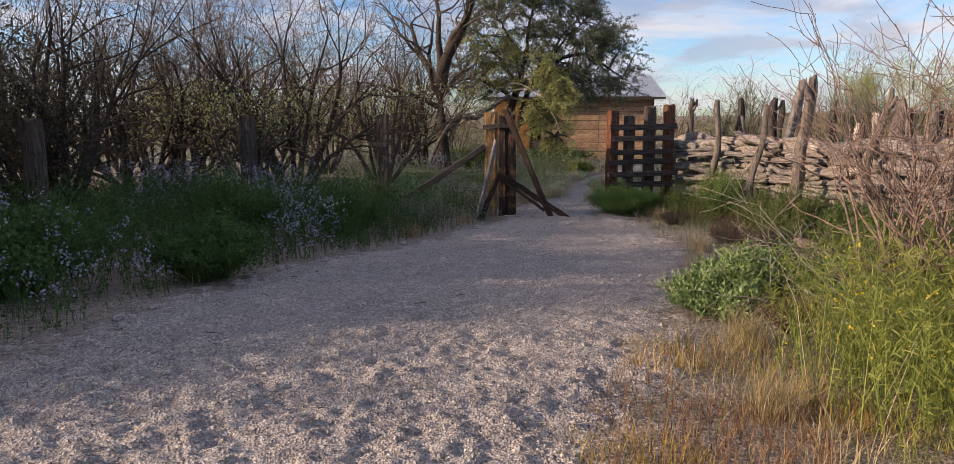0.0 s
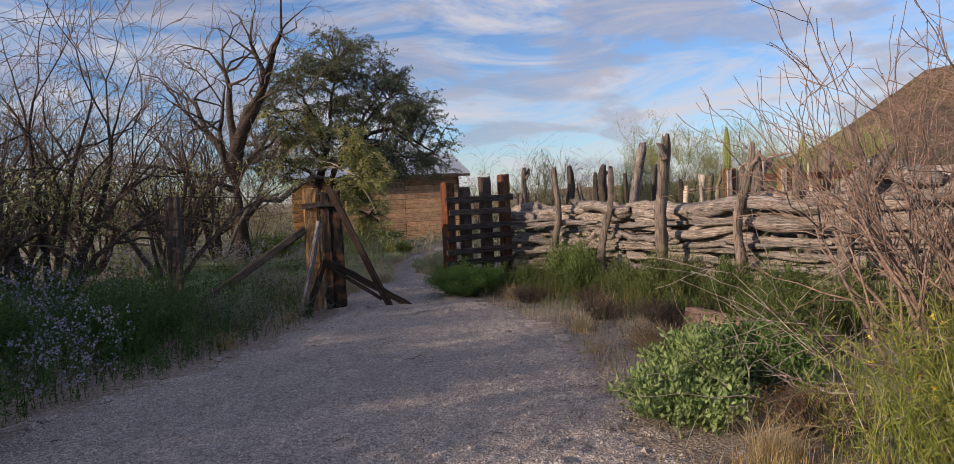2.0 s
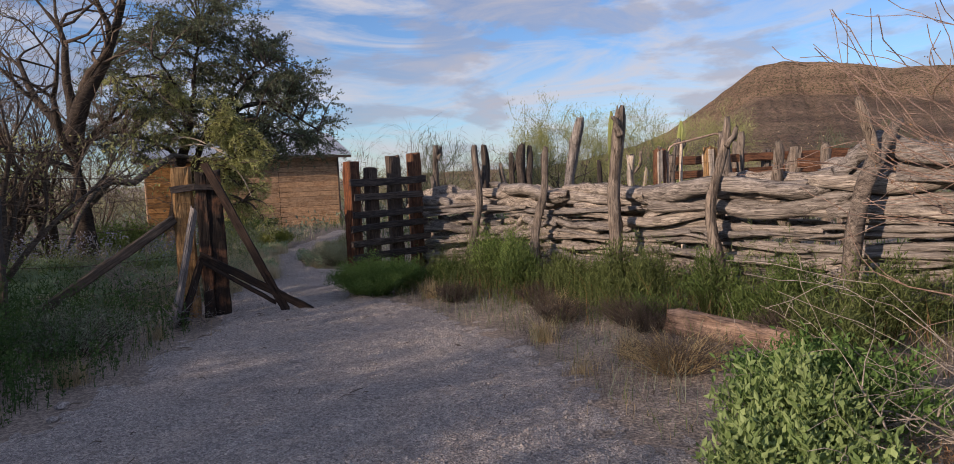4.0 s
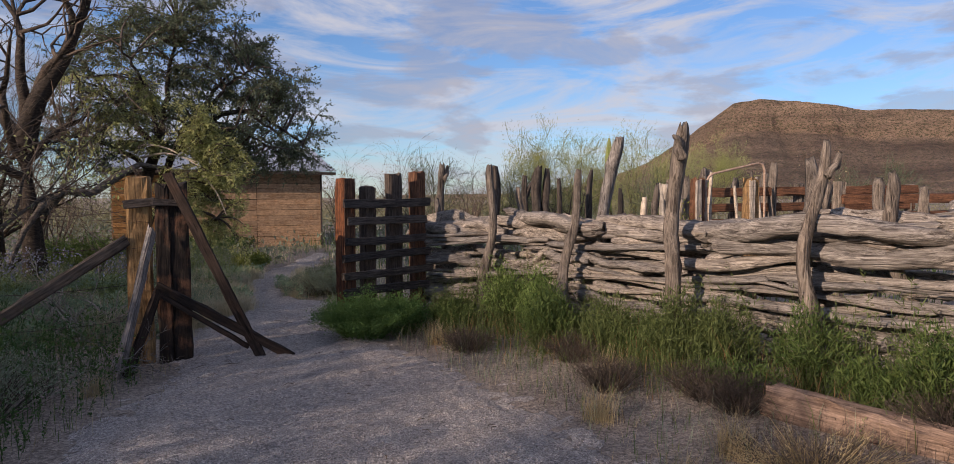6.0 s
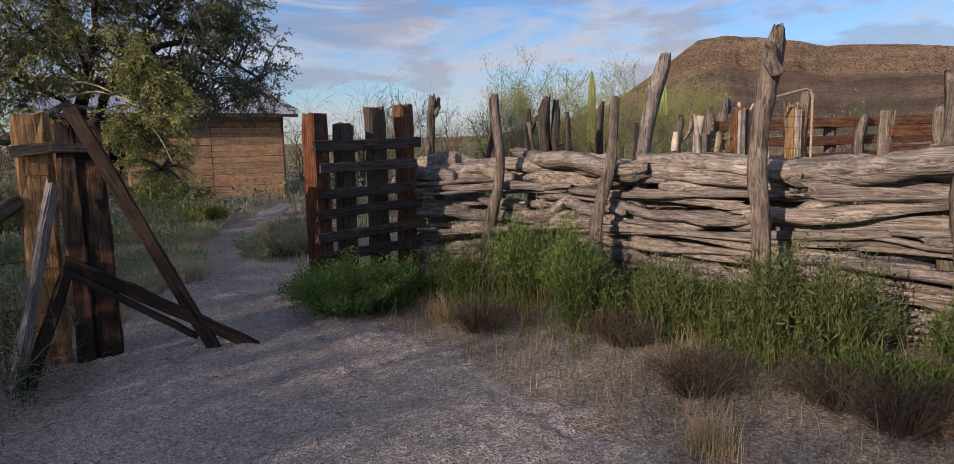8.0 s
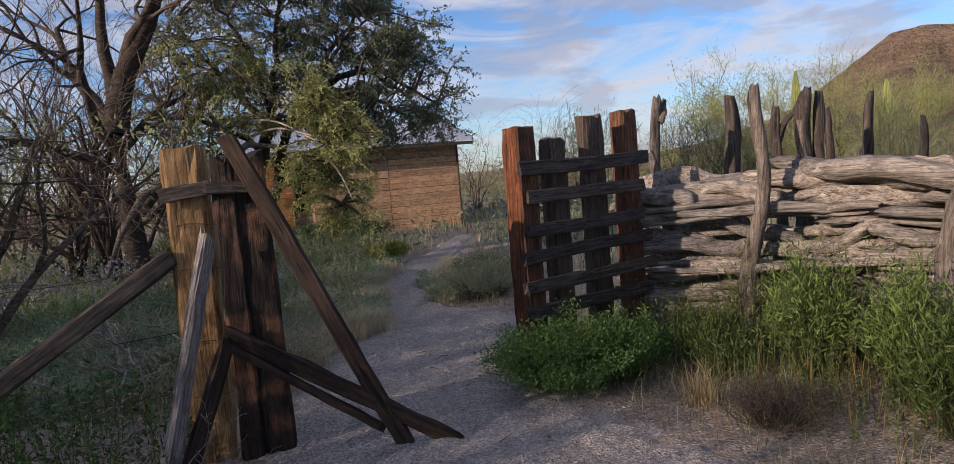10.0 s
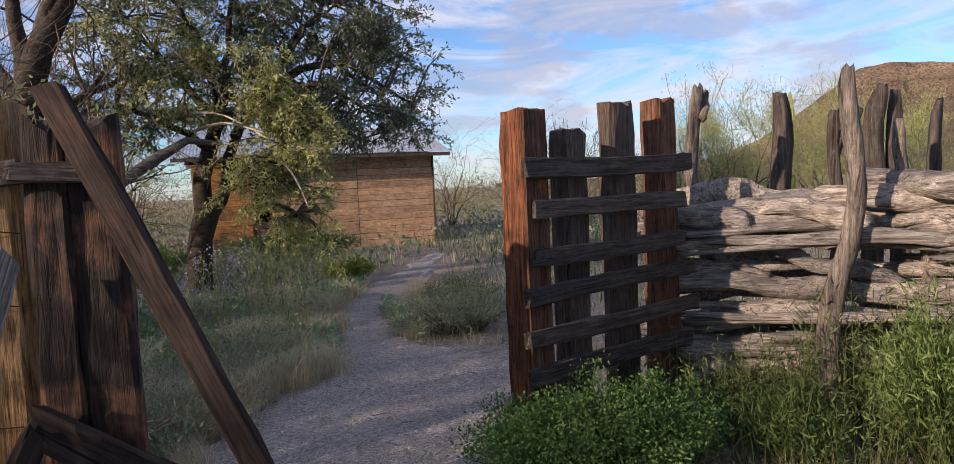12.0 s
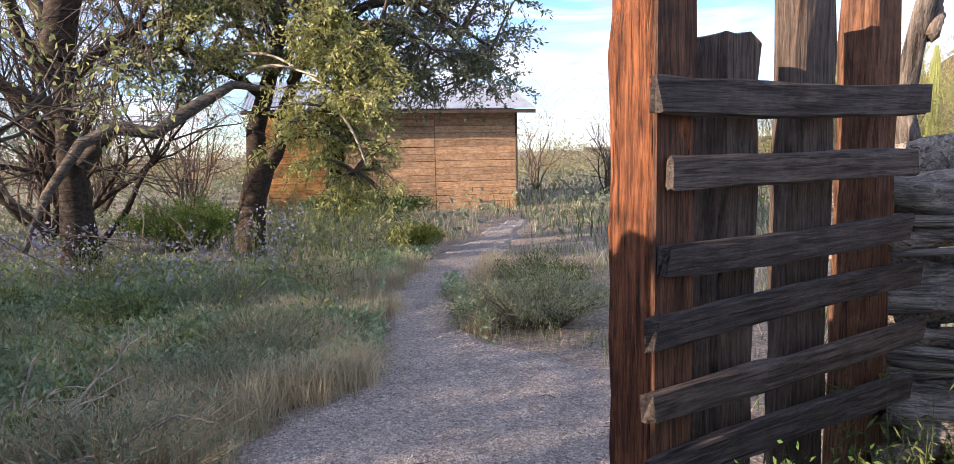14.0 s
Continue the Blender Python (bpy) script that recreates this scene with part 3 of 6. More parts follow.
def blades(base, height, width, lean, r, curl=0.5):
    """Grass blades: strips of two quads. lean: sideways reach as a share of the height."""
    n = len(base)
    a = r.uniform(0, 6.283, n)
    out = np.stack((np.cos(a), np.sin(a), np.zeros(n)), 1)
    b = a + r.uniform(0.8, 2.3, n)
    side = np.stack((np.cos(b), np.sin(b), np.zeros(n)), 1) * (width / 2)[:, None]
    h, l = height[:, None], (height * lean)[:, None]
    up = np.array((0, 0, 1.0))
    mid = base + up * h * 0.55 + out * l * (0.5 - 0.25 * curl)
    tip = base + up * h * (1 - 0.25 * lean[:, None] * curl) + out * l
    v = np.stack((base - side, base + side, mid - side * 0.8, mid + side * 0.8, tip - side * 0.15, tip + side * 0.15), 1).reshape(-1, 3)
    k = 6 * np.arange(n)[:, None]
    f = np.concatenate((k + np.array((0, 1, 3, 2)), k + np.array((2, 3, 5, 4))))
    return v, f


def leaves(at, length, width, r, droop=0.0, heading=None):
    """Small pointed leaves: one folded quad each."""
    n = len(at)
    d = r.normal(0, 1, (n, 3)) if heading is None else heading + r.normal(0, 0.45, (n, 3))
    d[:, 2] -= droop
    d = unit(d)
    s = unit(np.cross(d, r.normal(0, 1, (n, 3))))
    nrm = np.cross(d, s)
    L, W = np.asarray(length).reshape(-1, 1), np.asarray(width).reshape(-1, 1)
    v = np.stack((at, at + d * L * 0.45 + s * W / 2 + nrm * W * 0.15, at + d * L, at + d * L * 0.45 - s * W / 2 + nrm * W * 0.15), 1).reshape(-1, 3)
    return v, (4 * np.arange(n)[:, None] + np.arange(4))


def stuff(name, geo, material, label, category):
    return tagged(new(name, geo.mesh(name, material)), label, category, kind="stuff")


def on_ground(x, y, dz=0.0):
    return np.stack((x, y, ground_z(x, y) + dz), 1)


def pick(n, x0, x1, y0, y1, keep, r):
    """n random places in a rectangle, thinned by keep(x, y), a chance from 0 to 1."""
    x, y = r.uniform(x0, x1, n), r.uniform(y0, y1, n)
    ok = r.random(n) < keep(x, y)
    return x[ok], y[ok]


def off_path(x, y, margin=0.0):
    l, r = path_edges(y)
    return (x < l - margin) | (x > r + margin)


def weed_stems(geo_stem, geo_leaf, x, y, height, r, leafy=14, leaf_len=0.035, leaf_w=0.006, spread=0.35, thick=0.0022):
    """Branching weeds: curved thin stems with narrow leaves."""
    n = len(x)
    base = on_ground(x, y, -0.02)
    a = r.uniform(0, 6.283, n)
    lean = r.uniform(0.05, spread, n) * height
    tipo = np.stack((np.cos(a) * lean, np.sin(a) * lean, height), 1)
    v, f = blades(base, height, np.full(n, thick * 2), lean / height, r, 0.4)
    tips = v.reshape(n, 6, 3)[:, 4]
    mids = v.reshape(n, 6, 3)[:, 2]
    geo_stem.add(v, f)
    u = r.uniform(0.12, 1.0, (n, leafy, 1))
    b3, m3, t3 = base[:, None], mids[:, None], tips[:, None]
    at = np.where(u < 0.55, b3 + (m3 - b3) * u / 0.55, m3 + (t3 - m3) * (u - 0.55) / 0.45).reshape(-1, 3)
    hh = np.repeat(height, leafy)
    L = leaf_len * r.uniform(0.5, 1.3, len(at)) * np.clip(hh / 0.5, 0.6, 1.6)
    hd = r.normal(0, 0.7, (len(at), 3))
    hd[:, 2] += 0.7
    geo_leaf.add(*leaves(at, L, leaf_w * r.uniform(0.7, 1.4, len(at)), r, 0.0, hd))


def bush(name, label, category, at, size, stems, count, leaf_len, leaf_w, mat_leaf, mat_stem, seed, up=0.3, shell=0.55, group=""):
    """A leafy shrub: stems that fan out from the root, leaves in uneven clumps towards the outside."""
    r = np.random.default_rng(seed)
    x, y = at
    root = thing(name, label, category, (x, y, float(ground_z(x, y))), group)
    gs, gl = Geo(), Geo()
    ends = []
    for _ in range(stems):
        a, q = r.uniform(0, 6.283), r.random() ** 0.5
        lob = 0.62 + 0.55 * float(vnoise(a * 1.3 + seed, q * 1.5 + seed, 5))
        q *= lob
        zz = lob * size[2] * (0.35 + 0.65 * math.sqrt(max(0.02, 1 - q * q))) * r.uniform(0.75, 1.1)
        e = np.array((math.cos(a) * q * size[0], math.sin(a) * q * size[1], zz))
        b0 = np.array((math.cos(a) * q * size[0] * 0.25, math.sin(a) * q * size[1] * 0.25, -0.03))
        mdl = (b0 + e) * 0.5 + np.array((0, 0, 0.12 * zz)) + r.normal(0, 0.02, 3)
        gs.add(*tube((b0, mdl, e), (0.003, 0.0022, 0.001), 3))
        ends.append((b0, mdl, e))
    ends = np.array(ends)
    count = int(count * 1.5)
    k = r.integers(0, stems, count)
    u = 1 - (1 - shell * 0.9) * r.random(count) ** 1.6
    u = np.clip(u - r.random(count) ** 3 * 0.4, 0.15, 1.0)[:, None]
    p = np.where(u < 0.5, ends[k, 0] + (ends[k, 1] - ends[k, 0]) * u * 2, ends[k, 1] + (ends[k, 2] - ends[k, 1]) * (u * 2 - 1))
    p = p + r.normal(0, 0.028, p.shape) * (0.5 + np.array(size).mean())
    p[:, 2] = np.maximum(p[:, 2], 0.005)
    hd = r.normal(0, 0.75, p.shape) + p / np.array(size) * 0.5 + np.array((0, 0, up))
    gl.add(*leaves(p, leaf_len * 0.75 * r.uniform(0.55, 1.25, count), leaf_w * 0.95 * r.uniform(0.6, 1.2, count), r, 0.0, hd))
    tagged(part("stem_growth", gs.mesh("stem_growth", mat_stem), root), kind="stuff")
    tagged(part("foliage", gl.mesh("foliage", mat_leaf), root), kind="stuff")
    return root


def tuft(name, label, at, count, height, spread, material, seed, width=0.004, group="", lean=0.75):
    r = np.random.default_rng(seed)
    x, y = at
    root = thing(name, label, "grass tuft", (x, y, float(ground_z(x, y))), group)
    b = np.stack((r.normal(0, spread, count), r.normal(0, spread, count), np.full(count, -0.02)), 1)
    g = Geo().add(*blades(b, height * r.uniform(0.4, 1.1, count), np.full(count, width), r.uniform(0.1, lean, count), r, 0.9))
    tagged(part("blade_growth", g.mesh("blade_growth", material), root), kind="stuff")
    return root


def grow(r, start, heading, length, radius, levels, kids, wander, rise, shrink=(0.5, 0.75), spread=0.8, out=None, level=0, steps=(9, 7, 5, 4, 3)):
    """Branches as (points, radii, level), grown recursively. rise: pull upwards (or, negative, drooping)."""
    out = [] if out is None else out
    k = steps[min(level, len(steps) - 1)]
    p, d, pts = np.array(start, float), unit(np.array(heading, float)), [np.array(start, float)]
    for _ in range(k):
        d = unit(d + r.normal(0, wander[min(level, len(wander) - 1)], 3) + np.array((0, 0, rise[min(level, len(rise) - 1)])))
        p = p + d * length / k
        pts.append(p)
    rad = radius * (1 - np.linspace(0, 0.72 if level < levels else 0.85, k + 1))
    out.append((np.array(pts), rad, level))
    if level < levels:
        n = kids[min(level, len(kids) - 1)]
        for c in range(n):
            u = r.uniform(0.25, 1.0) if c else 1.0
            q = min(k, max(1, int(round(u * k))))
            base = pts[q]
            dd = unit(pts[q] - pts[q - 1]) + r.normal(0, spread, 3) * (1.0 if c else 0.4)
            grow(r, base, dd, length * r.uniform(*shrink), max(rad[q] * 0.75, 0.002), levels, kids, wander, rise, shrink, spread, out, level + 1, steps)
    return out


SIDES = (9, 7, 5, 3, 3, 3)


def wood_parts(branches, root, mat_big, mat_small, split=2, thin=0.0016):
    big, small = Geo(), Geo()
    for pts, rad, level in branches:
        shape = tube(pts, np.maximum(rad, thin), SIDES[level])
        if level < 2:
            name = "stem" if level else "trunk"
            part(name, to_mesh(name, *shape, mat_big, True), root)
        else:
            (big if level < split else small).add(*shape)
    if big.n:
        tagged(part("limb_growth", big.mesh("limb_growth", mat_big, True), root), kind="stuff")
    if small.n:
        tagged(part("twig_growth", small.mesh("twig_growth", mat_small, True), root), kind="stuff")


def crown_points(branches, r, min_level, per, spread):
    at = []
    for pts, rad, level in branches:
        if level >= min_level:
            n = r.poisson(per * (1 + 0.4 * (level - min_level)))
            u = r.uniform(0.15, 1.0, n) * (len(pts) - 1)
            q = np.minimum(u.astype(int), len(pts) - 2)
            w = (u - q)[:, None]
            at.append(pts[q] * (1 - w) + pts[q + 1] * w + r.normal(0, spread, (n, 3)))
    return np.concatenate(at)


# ---- the gateway ----
def gate():
    g = thing("gate", "dark plank gate with a red-brown end post and six rough rails", "gate", (1.15, 12.25, -0.3))
    base = Vector((1.15, 12.25, -0.3))

    def loc(x, y, z):
        return Vector((x, y, z)) - base

    ax = Vector((0.93, 0.37, 0.0))                   # along the gate
    nx = Vector((0.37, -0.93, 0.0))                  # towards the path
    posts = (("end_post", 1.195, 12.315, 1.50, 0.15, 0.18, M_RED, "orange-red squared end post", 1), ("plank_post", 1.50, 12.46, 1.415, 0.17, 0.12, M_DARK, "short blackened plank", 2),
             ("plank_post", 1.87, 12.63, 1.56, 0.195, 0.12, M_DARK, "tall blackened plank with a ragged top", 3), ("plank_post", 2.23, 12.785, 1.595, 0.175, 0.14, M_BROWN, "brown plank", 4))
    for name, x, y, top, w, d, mat, label, seed in posts:
        timber(name, loc(x, y, -0.42), loc(x, y, top), w, d, mat, g, label, seed, up=tuple(nx), wear=0.008, ragged=0.004 if seed == 1 else 0.014, steps=12)
    # thin dark slab, added to give the end post's front its shade
    face = loc(1.195, 12.315, 0) + nx * 0.091
    timber("facing_board", face + Vector((0, 0, -0.42)), face + Vector((0, 0, 1.495)), 0.147, 0.012, M_BROWN, g, "thin dark slab added for the shade on the end post's front", 5, up=tuple(nx), wear=0.002, ragged=0.004, steps=12)
    rails = ((1.22, 1.235, 0.095), (1.02, 1.02, 0.085), (0.79, 0.80, 0.085), (0.60, 0.625, 0.085), (0.405, 0.415, 0.085), (0.215, 0.215, 0.09))
    ends = ((1.15, 2.33), (1.19, 2.29), (1.18, 2.27), (1.13, 2.34), (1.13, 2.38), (1.15, 2.33))
    for k, ((za, zb, h), (xa, xb)) in enumerate(zip(rails, ends)):
        fy = lambda x: 12.205 + (x - 1.248) * 0.398
        timber("rail", loc(xa, fy(xa), za), loc(xb, fy(xb), zb), 0.042, h, M_RAIL, g, seed=20 + k, wear=0.006, bow=(-0.012, 0.0, -0.01, 0.012, -0.006, 0.01)[k], ragged=0.012, twist=0.08)
    wire = Geo()
    pts = [loc(1.9 + 0.05 * k, 12.5 + 0.02 * k, 0.74 + 0.02 * math.sin(k * 1.2)) for k in range(10)]
    wire.add(*tube([tuple(p) for p in pts], [0.002] * 10, 4))
    part("wire", wire.mesh("wire", M_WIRE), g, "thin rusty wire")


gate()


def gate_post_left():
    g = thing("gate_post", "pair of tall timbers strapped together, honey-coloured and charred", "gate post", (-0.8, 11.7, -0.3))
    b = Vector((-0.8, 11.7, -0.3))

    def loc(x, y, z):
        return Vector((x, y, z)) - b
    timber("tie", loc(-0.88, 11.80, -0.45), loc(-0.885, 11.80, 1.475), 0.22, 0.20, M_YELLOW, g, "honey-coloured cracked railway tie", 31, up=(0, -1, 0), wear=0.008, ragged=0.006, steps=14)
    timber("plank", loc(-0.672, 11.70, -0.42), loc(-0.685, 11.72, 1.40), 0.122, 0.10, M_CHAR, g, "charred split plank", 32, up=(0, -1, 0), wear=0.007, ragged=0.02, steps=12)
    timber("plank", loc(-0.525, 11.71, -0.42), loc(-0.55, 11.73, 1.405), 0.165, 0.10, M_CHAR, g, "charred plank with brown patches", 33, up=(0, -1, 0), wear=0.007, ragged=0.02, steps=12)
    timber("cross_piece", loc(-1.0, 11.66, 1.225), loc(-0.74, 11.655, 1.25), 0.03, 0.075, M_RAIL, g, "dark board nailed across", 34, wear=0.004)
    timber("cross_piece", loc(-0.76, 11.625, 1.25), loc(-0.47, 11.63, 1.235), 0.03, 0.06, M_RAIL, g, seed=35, wear=0.004)
    for z in (1.06, 0.82, 0.42, 0.12):
        w = Geo()
        ring = [loc(-0.88 + 0.125 * math.cos(a) * 1.1, 11.80 + 0.105 * math.sin(a) * 1.12, z + 0.008 * math.sin(a * 3)) for a in np.linspace(0, 6.283, 17)]
        w.add(*tube([tuple(p) for p in ring], [0.0022] * 17, 4))
        part("wire", w.mesh("wire", M_WIRE), g, "rusty wire wound round the tie")


gate_post_left()


def single_timber(name, label, category, p0, p1, w, h, mat, seed, pname, **kw):
    g = thing(name, label, category, tuple(p0))
    timber(pname, (0, 0, 0), tuple(Vector(p1) - Vector(p0)), w, h, mat, g, "", seed, **kw)
    return g


single_timber("brace", "long brown board leaning against the gate post", "brace", (0.165, 11.42, -0.29), (-0.63, 11.60, 1.50), 0.05, 0.088, M_BRACE, 41, "board", wear=0.006, ragged=0.015)
single_timber("brace", "weathered split board lying against the gate post", "brace", (0.43, 11.38, -0.25), (-0.74, 11.60, 0.47), 0.05, 0.08, M_BRACE, 42, "board", wear=0.006, ragged=0.02)
single_timber("loose_board", "split grey-brown board propped low on the post", "board", (0.02, 11.44, -0.12), (-0.73, 11.58, 0.40), 0.035, 0.042, M_BRACE, 46, "board", wear=0.005, ragged=0.02)
single_timber("loose_board", "silver-grey split board leaning on the post", "board", (-1.06, 11.2, -0.26), (-0.77, 11.56, 0.99), 0.045, 0.085, M_GREYBOARD, 43, "board", wear=0.008, ragged=0.025)
single_timber("loose_board", "short grey-brown board leaning on the post", "board", (-1.0, 11.22, -0.26), (-0.74, 11.57, 0.42), 0.04, 0.075, M_BRACE, 44, "board", wear=0.008, ragged=0.025)
# the pole takes the dark stake wood in place of shade on it
single_timber("diagonal_brace", "diagonal pole bracing the fence post, wood darkened for shade", "brace", (-2.35, 11.55, 0.0), (-0.98, 11.72, 0.90), 0.085, 0.10, M_STAKE_DARK, 45, "pole", wear=0.006)


# ---- the wire fence ----
LEFT_POSTS = ((-2.80, 12.0, 1.44, 0.19), (-4.35, 9.95, 1.42, 0.20), (-5.9, 7.6, 1.40, 0.19), (-7.3, 4.8, 1.40, 0.19))


def wire_fence():
    g = thing("wire_fence", "old fence of dark posts and rusty barbed wire", "fence", (-1.0, 11.8, -0.3))
    b = Vector((-1.0, 11.8, -0.3))
    for k, (x, y, top, w) in enumerate(LEFT_POSTS):
        timber("post", Vector((x, y, -0.45)) - b, Vector((x + 0.02, y, top)) - b, w, w * 0.9, M_STAKE_DARK, g, "", 50 + k, up=(0, -1, 0), wear=0.012, ragged=0.012)
    knots = [(-1.0, 11.85)] + [(p[0], p[1]) for p in LEFT_POSTS]
    for z in (1.16, 0.84, 0.48, 0.15):
        pts = []
        for (xa, ya), (xb, yb) in zip(knots, knots[1:]):
            for u in np.linspace(0, 1, 9)[:-1]:
                pts.append((xa + (xb - xa) * u + 1.0, ya + (yb - ya) * u - 11.8 - 0.1, z + 0.3 - 0.05 * math.sin(math.pi * u)))
        w = Geo().add(*tube(pts, [0.003] * len(pts), 4))
        for k in range(0, len(pts) - 1):
            for u in (0.2, 0.55, 0.9):
                p = np.array(pts[k]) * (1 - u) + np.array(pts[k + 1]) * u
                for d in ((0.012, 0.004, 0.02), (-0.01, 0.01, 0.02)):
                    w.add(*tube((p - np.array(d), p + np.array(d)), (0.0012, 0.0012), 3))
        part("barbed_wire", w.mesh("barbed_wire", M_WIRE), g)


wire_fence()


# ---- the stacked log fence ----
def fence_at(s):
    seg = np.linalg.norm(np.diff(FENCE, axis=0), axis=1)
    cum = np.concatenate(((0,), np.cumsum(seg)))
    return np.array((np.interp(s, cum, FENCE[:, 0]), np.interp(s, cum, FENCE[:, 1]))), cum[-1]


def log_fence():
    g = thing("log_fence", "corral fence of stacked weathered mesquite logs between upright stakes", "fence", (2.6, 12.9, -0.3))
    b = Vector((2.6, 12.9, -0.3))
    r = np.random.default_rng(5)
    total = fence_at(0)[1]
    shapes = [log_geo(1.0, 0.072, 300 + k, bend=r.uniform(0.03, 0.095), taper=r.uniform(0.15, 0.5), knots=int(r.integers(2, 6)), sides=12, rings=21) for k in range(48)]
    pool = [to_mesh("log", *q, M_LOG, True) for q in shapes]
    rear = Geo()
    count = 0
    for depth in (0, 1):
        z = -0.22
        while z < 1.08:
            s = -r.uniform(0, 0.5)
            hgt = r.uniform(0.04, 0.10)
            while s < total - 0.6 and count < 900:
                length = r.uniform(0.55, 2.1)
                s1 = min(s + length, total)
                if s1 - max(s, 0.05) > 0.45:
                    s0 = max(s, 0.05)
                    (xa, ya), _ = fence_at(s0)
                    (xb, yb), _ = fence_at(s1)
                    d = np.array((xb - xa, yb - ya))
                    d /= np.linalg.norm(d)
                    nn = np.array((-d[1], d[0]))           # away from the path
                    o1, o2 = r.normal(0.16 + 0.22 * depth, 0.045, 2)
                    gz0, gz1 = float(ground_z(xa, ya)) + 0.2, float(ground_z(xb, yb)) + 0.2
                    rise = np.interp(s0, (0, 1, 2.6, 3.9, 4.6, 5.2, 7), (-0.03, -0.09, -0.15, -0.17, -0.05, 0.03, 0.05))
                    z0, z1 = z + r.normal(0, 0.035) + gz0 + rise * (z + 0.2) / 1.3, z + r.normal(0, 0.035) + gz1 + rise * (z + 0.2) / 1.3
                    p0 = Vector((xa + nn[0] * o1, ya + nn[1] * o1, z0))
                    p1 = Vector((xb + nn[0] * o2, yb + nn[1] * o2, z1))
                    L = (p1 - p0).length + r.uniform(0.0, 0.22)
                    fat = hgt / 0.125 * r.uniform(0.78, 1.28)
                    if z > 0.95:
                        fat = r.uniform(1.0, 1.4)
                    flip = r.random() < 0.5
                    m = along(tuple(p0 - b), tuple(p1 - b)) if flip else along(tuple(p1 - b), tuple(p0 - b))
                    q = int(r.integers(0, len(pool)))
                    m = m @ pose(0, 0, 0, r.uniform(0, 360)) @ Matrix.Diagonal((L, fat, fat, 1))
                    if depth == 0:
                        part("log", pool[q], g, "", m)
                    else:
                        rear.add(shapes[q][0] @ np.array(m.to_3x3()).T + np.array(m.translation), shapes[q][1])
                    count += 1
                s = s1 - r.uniform(-0.02, 0.15)
            z += hgt * r.uniform(0.76, 0.98)
    tagged(part("backfill", rear.mesh("backfill", M_LOG_REAR, True), g, "weathered wood packed behind the front layer"), kind="stuff")
    # low logs butting against the gate
    for k, (za, zb, xa) in enumerate(((-0.27, -0.24, 2.3), (-0.17, -0.15, 2.34), (-0.08, -0.03, 2.27), (0.03, 0.02, 2.36), (0.13, 0.15, 2.3), (-0.13, -0.10, 2.5))):
        p0, p1 = Vector((xa, 12.70 - 0.42 * (xa - 2.3), za)), Vector((3.08, 12.18 + 0.03 * k, zb))
        part("log", pool[k * 5], g, "", along(tuple(p0 - b), tuple(p1 - b)) @ pose(0, 0, 0, 60 * k) @ Matrix.Diagonal(((p1 - p0).length, 0.85, 0.85, 1)))
    # stakes on the path's side and behind
    front = ((2.78, 12.02, 2.86, 12.0, 1.66, 0.062), (3.14, 10.66, 3.27, 10.72, 1.57, 0.058), (3.2, 9.2, 3.33, 9.22, 1.9, 0.075), (3.58, 8.12, 3.81, 8.22, 1.70, 0.052), 
             (4.3, 5.6, 4.38, 5.6, 1.75, 0.06), (5.0, 4.1, 5.05, 4.1, 1.8, 0.06))
    behind = ((2.80, 13.12, 2.66, 13.0, 1.72, 0.055), (2.72, 13.05, 2.6, 13.05, 1.27, 0.05), (3.62, 10.72, 3.72, 10.62, 1.92, 0.085), (4.05, 8.62, 4.1, 8.6, 1.6, 0.07),
              (4.2, 7.75, 4.1, 7.9, 1.45, 0.06), (3.42, 12.0, 3.3, 12.1, 1.40, 0.045))
    for k, (xa, ya, xb, yb, top, rad) in enumerate(front + behind):
        z0 = float(ground_z(xa, ya)) - 0.1
        L = (Vector((xb, yb, top)) - Vector((xa, ya, z0))).length
        me = log_mesh("stake", L, rad, M_LOG if top == 1.92 else M_STAKE, 700 + k + (k > 3), bend=0.085, taper=0.3, knots=5, sides=12, rings=24, pinned=True)
        part("stake", me, g, "grey upright stake", along(tuple(Vector((xa, ya, z0)) - b), tuple(Vector((xb, yb, top)) - b)))
    # the big crooked stake
    line = swept(((3.76, 6.93, -0.15), (3.79, 6.93, 0.3), (3.84, 6.93, 0.75), (3.93, 6.93, 1.05), (4.11, 6.93, 1.31), (4.34, 6.93, 1.56)), 26)
    v, f = tube(line, np.interp(np.arange(26), (0, 12, 19, 25), (0.066, 0.062, 0.058, 0.036)), 12)
    axis = np.repeat(line, 12, 0)
    th = np.tile(np.arange(12), 26) / 12 * 2 * math.pi
    v = axis + (v - axis) * (1 + 0.12 * np.sin(3 * th + v[:, 2] * 4) + 0.07 * np.sin(5 * th - v[:, 2] * 6) + r.normal(0, 0.03, len(v)))[:, None]
    part("stake", to_mesh("stake", *capped(v - np.array(b), 26, 12), M_STAKE, True), g, "big crooked forked stake")
